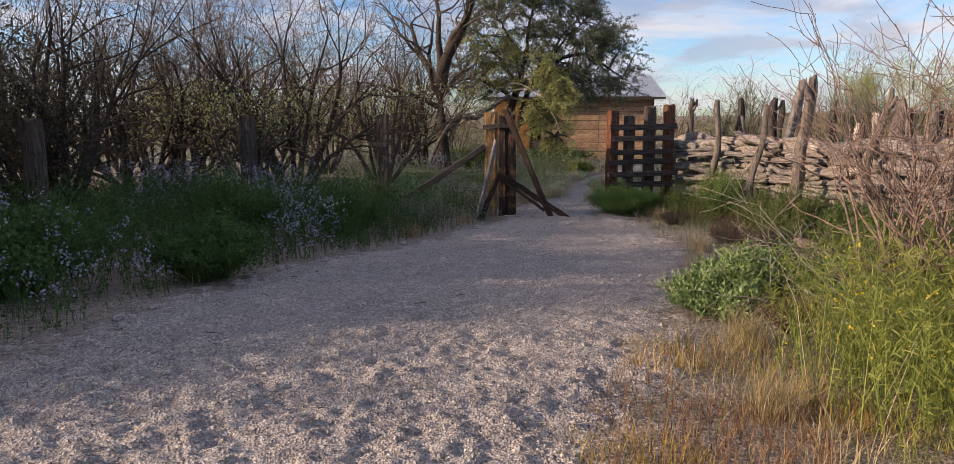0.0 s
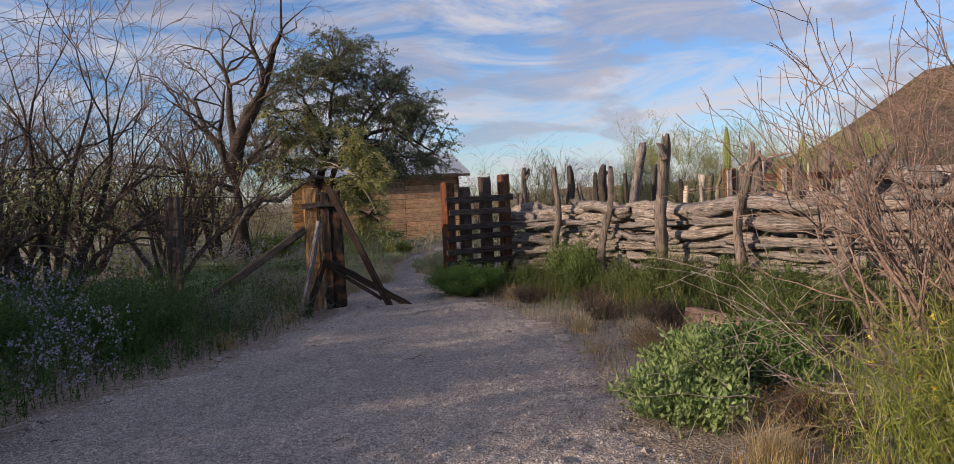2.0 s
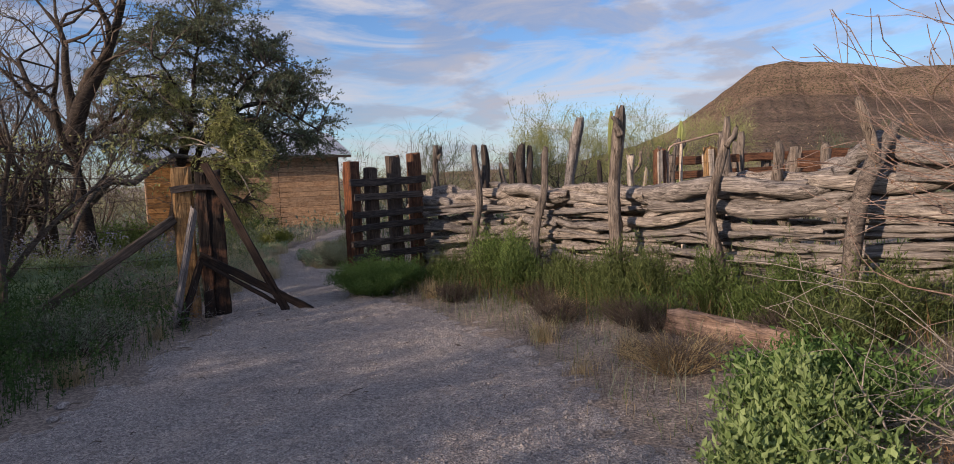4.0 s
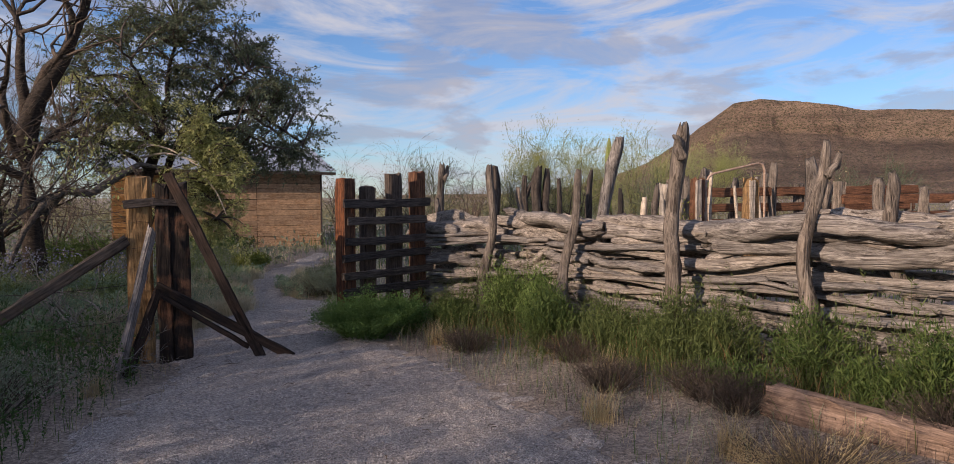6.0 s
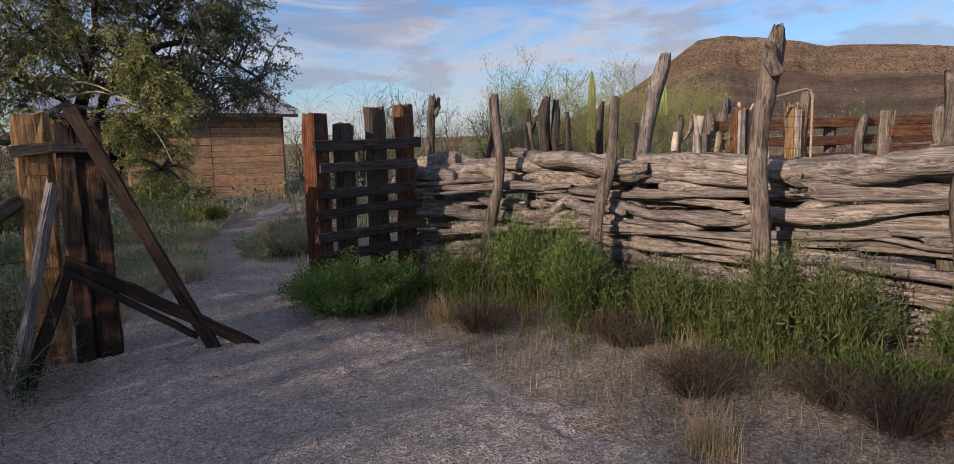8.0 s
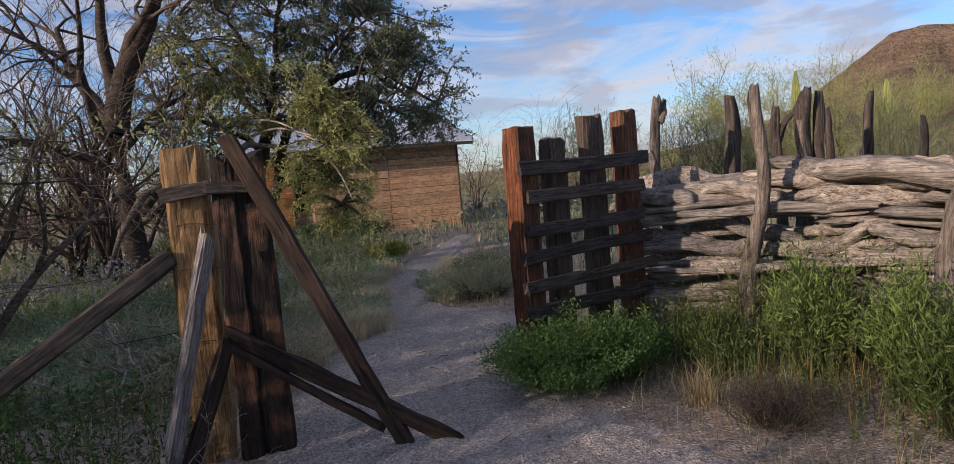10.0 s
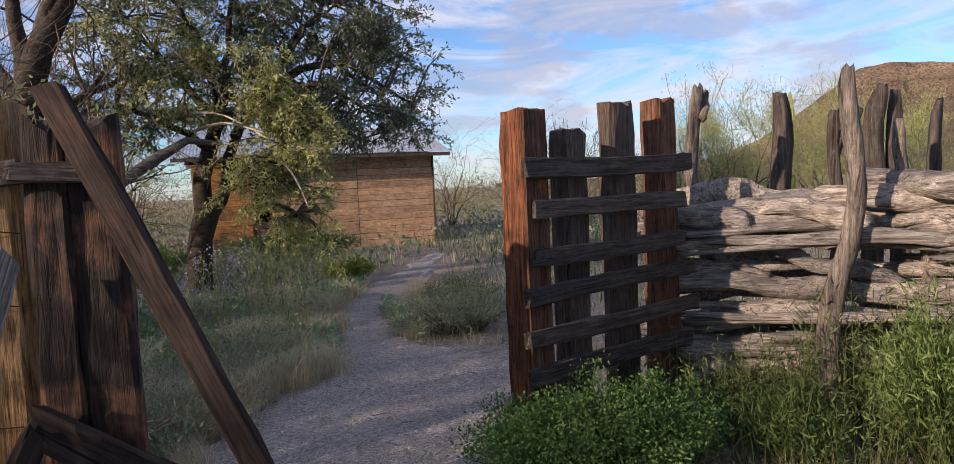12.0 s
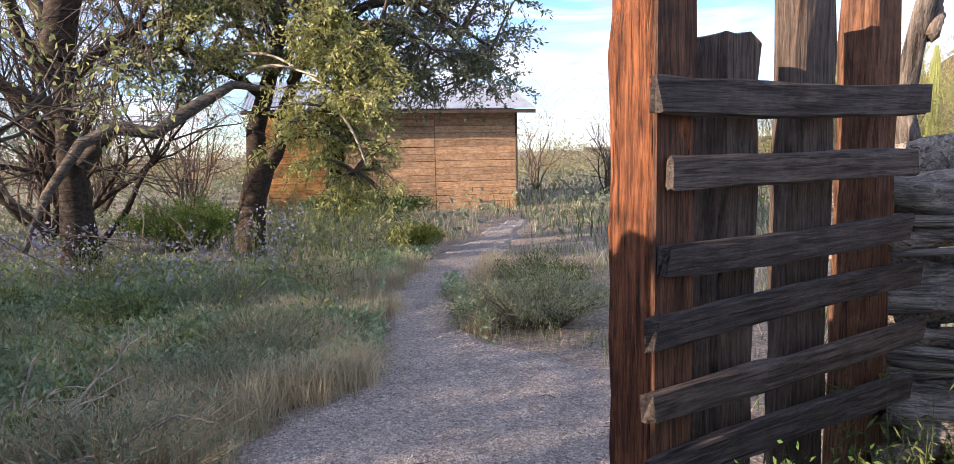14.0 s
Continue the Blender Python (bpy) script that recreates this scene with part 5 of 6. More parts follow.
def old_tree():
    r = np.random.default_rng(21)
    g = thing("old_mesquite", "old mesquite with a dark thick trunk and a low crooked bough", "tree", (-2.6, 18.4, -0.3))
    br = []
    grow(r, (0, 0, -0.1), (-0.12, 0, 1), 2.6, 0.24, 0, (0,), (0.05,), (0.05,), out=br)
    t = br[0][0]
    kw = dict(wander=(0.12, 0.18, 0.25, 0.3), rise=(0.04, 0.02, -0.05, -0.05), shrink=(0.45, 0.68), spread=0.6)
    for q, d, L, rad in ((9, (-0.05, 0.1, 1), 2.9, 0.19), (9, (0.2, 0, 1), 2.6, 0.12), (9, (-0.5, 0.2, 0.9), 2.8, 0.13), (8, (0.5, 0.3, 0.7), 2.2, 0.08), (7, (-0.7, -0.4, 0.6), 2.2, 0.08), (8, (-0.3, -0.6, 0.7), 2.3, 0.08)):
        grow(r, t[q], d, L, rad, 4, (5, 5, 4, 3), out=br, level=1, **kw)
    wood_parts(br, g, M_BARK, M_TWIG, 3, 0.003)
    bough = Geo()
    bough.add(*tube(((0.1, -0.1, 1.35), (0.45, -0.2, 1.72), (0.85, -0.1, 1.66), (1.15, 0.1, 1.9), (1.6, 0.3, 2.2), (2.0, 0.4, 2.15)), (0.10, 0.09, 0.07, 0.075, 0.05, 0.03), 8))
    bough.add(*tube(((0.5, -0.2, 1.72), (0.2, -0.35, 1.55), (-0.1, -0.5, 1.05), (-0.3, -0.6, 0.5)), (0.07, 0.06, 0.045, 0.03), 7))
    part("bough", bough.mesh("bough", M_STAKE, True), g, "pale crooked low bough")
    hang = []
    for k in range(34):
        st = np.array((r.uniform(-1.9, 1.3), r.uniform(-0.9, 0.9), r.uniform(2.2, 4.0)))
        grow(r, st, (r.normal(0, 0.35), r.normal(0, 0.3), -0.8), r.uniform(0.6, 1.3), 0.012, 4, (6, 6, 6, 3), (0.16, 0.25), (-0.1, -0.08), (0.35, 0.6), 0.5, hang, 2, steps=(9, 7, 6, 4, 3))
    tw = Geo()
    for p, rad, lv in hang:
        tw.add(*tube(p, np.maximum(rad, 0.003), 3))
    tagged(part("hanging_twig_mass", tw.mesh("hanging_twig_mass", M_TWIG), g, "fine grey drooping twigs"), kind="stuff")
    pts = crown_points(br, r, 3, 0.7, 0.12)
    n = len(pts)
    part("crown", Geo().add(*leaves(pts, r.uniform(0.04, 0.09, n), r.uniform(0.016, 0.03, n), r, 0.4)).mesh("crown", L_TREE), g, "sparse olive foliage")


old_tree()


def bare_tree(x, y, height, stems, seed, mat=M_BARK, name="bare_mesquite", label="leafless mesquite with many dark spreading stems", leaf_per=0.0, leaf_mat=L_TREE, spread=0.75, depth=4, kids=(5, 5, 4, 3), lean=0.65, leaf_top=9.0, twig_mat=M_TWIG, thin=0.0026):
    r = np.random.default_rng(seed)
    g = thing(name, label, "tree", (x, y, float(ground_z(x, y))), "thicket trees")
    br = []
    for k in range(stems):
        a = k / stems * 6.283 + r.uniform(-0.4, 0.4)
        d = (math.cos(a) * lean * r.uniform(0.4, 1.3), math.sin(a) * lean * r.uniform(0.4, 1.3), 1)
        grow(r, (0.06 * math.cos(a), 0.06 * math.sin(a), -0.05), d, height * r.uniform(0.5, 0.7), 0.055 * height / 4 * r.uniform(0.7, 1.2), depth, kids, (0.1, 0.14, 0.2, 0.25), (0.05, 0.06, 0.03, 0.0), (0.45, 0.7), spread * 0.6, br, 1)
    wood_parts(br, g, mat, twig_mat, 3, thin)
    if leaf_per:
        pts = crown_points(br, r, 3, leaf_per, 0.09)
        pts = pts[pts[:, 2] < leaf_top]
        n = len(pts)
        part("crown", Geo().add(*leaves(pts, r.uniform(0.05, 0.09, n), r.uniform(0.02, 0.04, n), r, 0.3)).mesh("crown", leaf_mat), g)
    return g


T1 = bare_tree(-4.75, 13.1, 5.2, 9, 31, kids=(6, 6, 5, 3), twig_mat=M_TWIG_LIT, thin=0.0046)
T2 = bare_tree(-6.4, 8.6, 4.6, 7, 32, kids=(5, 5, 4, 3))
T3 = bare_tree(-3.6, 15.6, 4.4, 7, 33, M_TWIG, "budding_tree", "slender tree with sparse yellow-green new leaves", 7.0, L_TREE_LIT, 0.6, lean=0.35, leaf_top=2.4)
# T4 gets added leaves as shade caster
T4 = bare_tree(-7.4, 4.4, 3.0, 8, 34, M_BARK, "dense_mesquite", "dense low mesquite with leaves added to cast shade", 9.0, L_SHADING, 0.8)
r_ = np.random.default_rng(77)
# T4 copies near x = -11 stand out of view and shade the path
for src, places in ((T2, ((-8.3, 14.5, 0.95), (-11.5, 18, 1.0), (-6.2, 19.5, 0.9), (-9.5, 25, 1.0), (-5.6, 27, 0.9), (-6.3, 15.2, 0.9), (-9.9, 12.8, 1.0), (-9.2, 11.0, 1.0), (-7.2, 11.6, 0.95), (-7.6, 14.6, 1.0), (-11.0, 14.5, 0.9), (-4.6, 22.5, 1.0), (-3.7, 21.3, 1.1), (-7.8, 22.5, 1.05))),
                    (T3, ((-6.6, 12.4, 0.95), (-9.6, 20, 1.0), (-5.3, 12.0, 0.85))), (T4, ((-7.6, 6.6, 0.95), (-9.0, 3.7, 1.0), (-7.3, 9.3, 0.92), (-9.4, 5.3, 1.15), (-6.6, 3.7, 0.75), (-9.0, 8.2, 0.9), (-11.2, 0.9, 1.2), (-11.4, 2.7, 1.4), (-11.0, 4.7, 1.42), (-11.3, 6.8, 1.4), (-11.0, 8.9, 1.15), (-11.4, 11.2, 1.0)))):
    for px, py_, sc in places:
        copy_thing(src, pose(px, py_, float(ground_z(px, py_)), 0, 0, float(r_.uniform(0, 360))) @ Matrix.Scale(sc, 4))


def bare_shrub():
    r = np.random.default_rng(51)
    g = thing("bare_shrub", "bare thorny shrub with reddish grey budding twigs", "shrub", (2.35, 4.35, 0.05))
    br = []
    for k in range(22):
        a = r.uniform(0, 6.283)
        d = (math.cos(a) * 0.34, math.sin(a) * 0.35, 1)
        grow(r, (0.12 * math.cos(a), 0.12 * math.sin(a), -0.03), d, r.uniform(1.05, 1.6), 0.016, 3, (6, 8, 5), (0.07, 0.13, 0.2), (0.02, 0.05, 0.03), (0.35, 0.6), 0.42, br, 1)
    wood_parts(br, g, M_TWIG_RED, M_TWIG_RED, 2, 0.0021)
    pts = crown_points(br, r, 3, 1.3, 0.006)
    n = len(pts)
    part("bud_growth", Geo().add(*leaves(pts, r.uniform(0.008, 0.02, n), r.uniform(0.004, 0.009, n), r)).mesh("bud_growth", L_DRYRED), g, "tiny reddish buds")


bare_shrub()


def dead_twigs(name, label, at, reach, count, seed, mat, height=0.5, heading=(0, 0), thick=0.006):
    r = np.random.default_rng(seed)
    g = thing(name, label, "brush", (at[0], at[1], float(ground_z(*at))))
    br = []
    for k in range(count):
        a = r.uniform(0, 6.283)
        s = (r.normal(0, reach * 0.3), r.normal(0, reach * 0.3), r.uniform(0.0, height * 0.4))
        grow(r, s, (math.cos(a) + heading[0], math.sin(a) + heading[1], r.uniform(0.1, 0.9) * height), r.uniform(0.4, 1.0) * reach, thick, 4, (5, 5, 4, 3), (0.14, 0.22), (-0.02, -0.02), (0.35, 0.6), 0.6, br, 2)
    wood_parts(br, g, mat, mat, 2, thick * 0.24)


dead_twigs("dead_brush", "tangle of bleached dry twigs under the shrub", (2.05, 4.7), 1.0, 38, 61, M_PALE, 0.55, (-0.2, 0.1), 0.0062)
dead_twigs("dead_brush", "bleached grey dead brush heaped in the meadow grass", (-1.5, 13.6), 0.75, 34, 62, M_PALE, 0.22, (0.6, -0.3), 0.024)
dead_twigs("dead_brush", "dry splinters and twigs at the foot of the post", (-1.0, 11.05), 0.35, 16, 63, M_GREYBOARD, 0.5)


def stump():
    g = thing("broken_post", "sunlit broken timber post with a splintered face", "post", (2.36, 3.95, 0.0))
    timber("timber", (0, 0, -0.1), (0.02, 0, 0.99), 0.15, 0.13, M_YELLOW, g, "", 91, up=(0, -1, 0), wear=0.012, ragged=0.035, steps=10)
    timber("splinter", (-0.07, -0.06, 0.2), (-0.06, -0.05, 1.04), 0.035, 0.03, M_PALE, g, "pale splinter standing off the post", 95, up=(0, -1, 0), wear=0.006, taper=0.5)


stump()
single_timber("fallen_beam", "long pinkish weathered squared beam lying in the weeds", "beam", (2.80, 7.78, 0.0), (3.03, 5.85, 0.0), 0.19, 0.19, M_BEAM, 92, "timber", wear=0.014, ragged=0.02, steps=14)

saguaro(18.05, 26.0, 3.4, 0.15, ((-0.42, 1.6, 0.9),), 1)
saguaro(14.66, 26.0, 3.8, 0.13, (), 2)


def broom_tree(x, y, height, seed, name="palo_verde", label="yellow-green palo verde with fine upright twigs", mat=L_PALO, per=2.2):
    r = np.random.default_rng(seed)
    g = thing(name, label, "tree", (x, y, -0.3), "desert trees")
    br = []
    for k in range(6):
        a = k + r.uniform(-0.4, 0.4)
        grow(r, (0, 0, -0.1), (math.cos(a) * 0.6, math.sin(a) * 0.6, 1), height * r.uniform(0.5, 0.65), 0.05, 4, (4, 5, 4, 3), (0.1, 0.14, 0.18, 0.2), (0.05, 0.08, 0.08, 0.05), (0.5, 0.72), 0.42, br, 1)
    wood_parts(br, g, M_TWIG, mat, 3, 0.006)
    pts = crown_points(br, r, 3, per * 2, 0.13)
    n = len(pts)
    hd = np.tile((0.0, 0.0, 0.7), (n, 1)) + r.normal(0, 0.5, (n, 3))
    part("crown", Geo().add(*leaves(pts, r.uniform(0.08, 0.17, n), r.uniform(0.006, 0.012, n), r, 0.0, hd)).mesh("crown", mat), g)
    return g


B1 = broom_tree(11.1, 23.5, 3.2, 71, per=15.0)
B2 = broom_tree(13.8, 23.2, 3.5, 72, per=12.0)
B3 = broom_tree(7.2, 25, 2.7, 73, "desert_shrub", "dark green rounded desert shrub", L_TREE, 1.0)
B4 = bare_tree(7.6, 30, 3.2, 7, 74, M_TWIG, "leafless_shrub", "pale leafless thorny shrub", 0.3, L_DRY, kids=(4, 4, 3, 3))
for src, places in ((B1, ((26, 33, 1.2),)), (B3, ((9.5, 23, 0.8), (12.5, 20, 0.8), (16, 17, 0.8), (10, 17.5, 0.65), (24, 21, 1.0), (13, 30, 1.0), (18, 33, 1.1), (20, 14, 0.9), (1, 40, 1.2), (-6.5, 30, 0.9), (-9, 33, 1.2))),
                    (B4, ((9.4, 33, 1.0), (6.6, 35, 1.0), (11.5, 31, 0.9), (13.0, 15.5, 0.75), (15.0, 11.0, 0.8), (5, 40, 1.1), (10, 28, 0.8), (-4.5, 31.5, 1.2), (-8, 29, 1.1), (-11, 31, 1.3), (-3.2, 25.5, 0.8), (-14, 27, 1.2)))):
    for px, py_, sc in places:
        copy_thing(src, pose(px, py_, -0.3, 0, 0, float(r_.uniform(0, 360))) @ Matrix.Scale(sc, 4))

# ---- shrubs and tufts by the path ----
bush("greasewood", "straggling yellow-green shrub among the corral posts", "shrub", (5.25, 11.55), (0.5, 0.35, 1.6), 46, 900, 0.05, 0.02, L_LIME, L_CANE, 240, 0.4)
bush("leafy_bush", "low leafy bright green bush beside the path", "bush", (1.25, 5.1), (0.44, 0.40, 0.26), 120, 3400, 0.062, 0.024, L_LEAFY, L_WEED, 201, 0.7)
bush("leafy_bush", "taller shoots of a bright green bush", "bush", (1.5, 5.35), (0.38, 0.36, 0.46), 90, 2000, 0.062, 0.022, L_LEAFY, L_WEED, 218, 0.8)
bush("leafy_bush", "fresh green bush beside the fallen beam", "bush", (1.9, 5.6), (0.55, 0.55, 0.45), 110, 4600, 0.055, 0.018, L_GATE, L_WEED, 202, 0.6)
bush("gate_bush", "dense dark green bush at the foot of the gate", "bush", (1.32, 11.95), (0.85, 0.5, 0.56), 280, 20000, 0.029, 0.012, L_GATE, L_WEED, 203)
bush("gate_bush", "green bush growing against the gate planks", "bush", (1.75, 12.0), (0.48, 0.36, 0.5), 140, 5200, 0.04, 0.013, L_GATE, L_WEED, 204)
bush("twiggy_bush", "low dry brown twiggy bush", "bush", (1.75, 4.65), (0.42, 0.42, 0.3), 220, 2500, 0.025, 0.004, L_DRYRED, L_CANE, 205)
bush("twiggy_bush", "grey-brown dry bush in the verge", "bush", (2.1, 6.9), (0.5, 0.45, 0.24), 300, 4600, 0.03, 0.004, L_CANE, L_DRY, 206)
bush("twiggy_bush", "grey dry rounded bush beyond the gate", "bush", (1.75, 15.7), (0.75, 0.55, 0.42), 260, 9000, 0.06, 0.006, L_GREY, L_CANE, 207)
bush("twiggy_bush", "green and grey bush beside the far path", "bush", (2.05, 16.6), (0.6, 0.5, 0.45), 200, 5200, 0.04, 0.008, L_WEED, L_CANE, 208)
for k_, (x_, y_) in enumerate(((2.35, 8.9), (2.6, 9.8), (2.05, 10.85), (2.75, 8.3), (2.7, 7.95), (3.15, 6.9))):
    bush("twiggy_bush", "brown dead brush among the weeds", "bush", (x_, y_), (0.38, 0.38, 0.26), 200, 2600, 0.035, 0.004, L_CANE, L_CANE, 580 + k_, group="dead brush in the verge")
bush("verge_bush", "green leafy bush, coloured darker for the shade", "bush", (-3.05, 6.0), (0.7, 0.7, 0.6), 200, 9000, 0.05, 0.022, L_BUSH, L_WEED, 209, group="shaded verge bushes")
bush("verge_bush", "green leafy bush, coloured darker for the shade", "bush", (-4.2, 5.0), (0.85, 0.8, 0.7), 220, 9500, 0.05, 0.022, L_BUSH, L_WEED, 210, group="shaded verge bushes")
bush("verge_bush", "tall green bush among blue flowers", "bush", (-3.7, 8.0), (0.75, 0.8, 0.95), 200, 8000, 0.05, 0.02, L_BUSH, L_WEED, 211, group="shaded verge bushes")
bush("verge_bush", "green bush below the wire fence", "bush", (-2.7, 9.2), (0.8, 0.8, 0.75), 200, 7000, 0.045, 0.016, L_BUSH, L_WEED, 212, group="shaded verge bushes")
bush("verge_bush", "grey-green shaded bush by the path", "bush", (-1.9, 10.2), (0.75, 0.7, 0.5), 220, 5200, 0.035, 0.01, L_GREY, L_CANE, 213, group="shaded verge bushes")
bush("verge_bush", "green bush, coloured darker for deep shade", "bush", (-5.0, 3.9), (0.9, 0.9, 0.75), 200, 8000, 0.05, 0.022, L_BUSH, L_WEED, 214, group="shaded verge bushes")
bush("house_bush", "yellow-green bush beside the house path", "bush", (1.1, 20.0), (0.5, 0.45, 0.45), 120, 4200, 0.05, 0.018, L_LIME, L_WEED, 215)
bush("house_bush", "green bush below the mesquite", "bush", (-2.2, 21.2), (1.2, 0.8, 0.9), 200, 8000, 0.06, 0.024, L_BRIGHT, L_WEED, 216)
bush("house_bush", "dark green bush against the house", "bush", (0.4, 25.5), (1.8, 0.6, 0.6), 200, 6000, 0.07, 0.026, L_BUSH, L_WEED, 217)
for k, (x, y, nb, h) in enumerate(((1.25, 4.35, 420, 0.30), (1.05, 3.25, 420, 0.28), (1.85, 8.3, 260, 0.26), (1.55, 7.2, 120, 0.22), (-1.75, 9.1, 260, 0.3), (-1.2, 10.6, 160, 0.25), (2.1, 7.4, 260, 0.3), (0.1, 15.2, 300, 0.3), (-0.9, 14.4, 340, 0.34), (-0.3, 13.9, 220, 0.28), (2.5, 9.1, 240, 0.3), (1.9, 11.3, 260, 0.3))):
    tuft("dry_grass_tuft", "straw-coloured dry grass tuft", (x, y), nb, h, 0.055, L_DRY, 230 + k, 0.003, "dry grass tufts", 1.1)

MEADOW = np.random.default_rng(501)
SRC = [tuft("meadow_tuft", "pale dry grass tuft in the meadow", (-0.6 - 0.5 * k, 14.0 + k), 300, 0.3, 0.08, L_STRAW, 520 + k, 0.0055, "meadow tufts", 0.9) for k in range(3)]
for k in range(120):
    y = MEADOW.uniform(12.9, 18.5)
    side = k % 9 == 0 and y > 14.6
    x = path_edges(y)[1] + 0.05 + abs(MEADOW.normal(0, 0.3)) if side else path_edges(y)[0] + 0.05 - abs(MEADOW.normal(0, (1.5, 0.6)[k % 3 == 0]))
    copy_thing(SRC[k % 3], pose(float(x), float(y), float(ground_z(x, y)), 0, 0, float(MEADOW.uniform(0, 360))) @ Matrix.Scale(float(MEADOW.uniform(0.6, 1.2)), 4))
L_MAT = leaf("blue_green_leaf", (0.20, 0.285, 0.17), (0.40, 0.49, 0.33))
CL = [bush("meadow_clump", "low blue-green leafy clump in the meadow", "plant", (-1.0 - k, 15.5 + k * 0.8), (0.55, 0.45, 0.2), 120, 2100, 0.05, 0.022, L_MAT, L_GREY, 540 + k, group="meadow clumps") for k in range(2)]
CL.append(bush("meadow_clump", "grey-green weedy clump in the meadow", "plant", (-2.2, 15.0), (0.5, 0.5, 0.34), 160, 2200, 0.045, 0.008, L_GREY, L_STRAW, 545, group="meadow clumps"))
CL.append(bush("meadow_clump", "fresh green clump in the meadow", "plant", (-1.3, 13.6), (0.45, 0.45, 0.26), 140, 2400, 0.06, 0.014, L_MEADOW, L_MEADOW, 546, group="meadow clumps"))
for k in range(46):
    y = MEADOW.uniform(13.0, 19.0) if k % 4 > 1 else MEADOW.uniform(15.2, 18.6)
    x = path_edges(y)[0] - 0.3 - abs(MEADOW.normal(0, 1.9))
    copy_thing(CL[k % 4], pose(float(x), float(y), float(ground_z(x, y)), 0, 0, float(MEADOW.uniform(0, 360))) @ Matrix.Scale(float(MEADOW.uniform(0.6, 1.3)), 4))
for k, (x, y) in enumerate(((3.35, 7.0), (2.62, 6.12), (3.3, 7.9), (3.1, 9.0), (2.75, 10.6), (2.75, 11.35), (2.95, 10.9), (2.45, 12.2), (2.3, 11.75), (2.95, 11.6), (2.6, 10.2), (3.45, 6.4), (3.15, 9.6), (2.95, 9.7), (3.3, 7.4), (3.2, 8.6), (2.95, 8.2), (3.1, 10.2))):
    bush("weed_clump", "rank green weed clump by the fence", "weeds", (x, y), (0.30, 0.32, 1.25 * (0.5, 0.42, 0.5, 0.55, 0.6, 0.62, 0.5, 0.3, 0.34, 0.6, 0.5, 0.5, 0.3, 0.45, 0.28, 0.5, 0.2, 0.26)[k]), 110, 1700, 0.075, 0.011, L_BRIGHT if k in (4, 5, 9) else (L_WEED, L_OLIVE)[k % 2], L_OLIVE, 560 + k, 0.8, group="weed clumps by the fence")

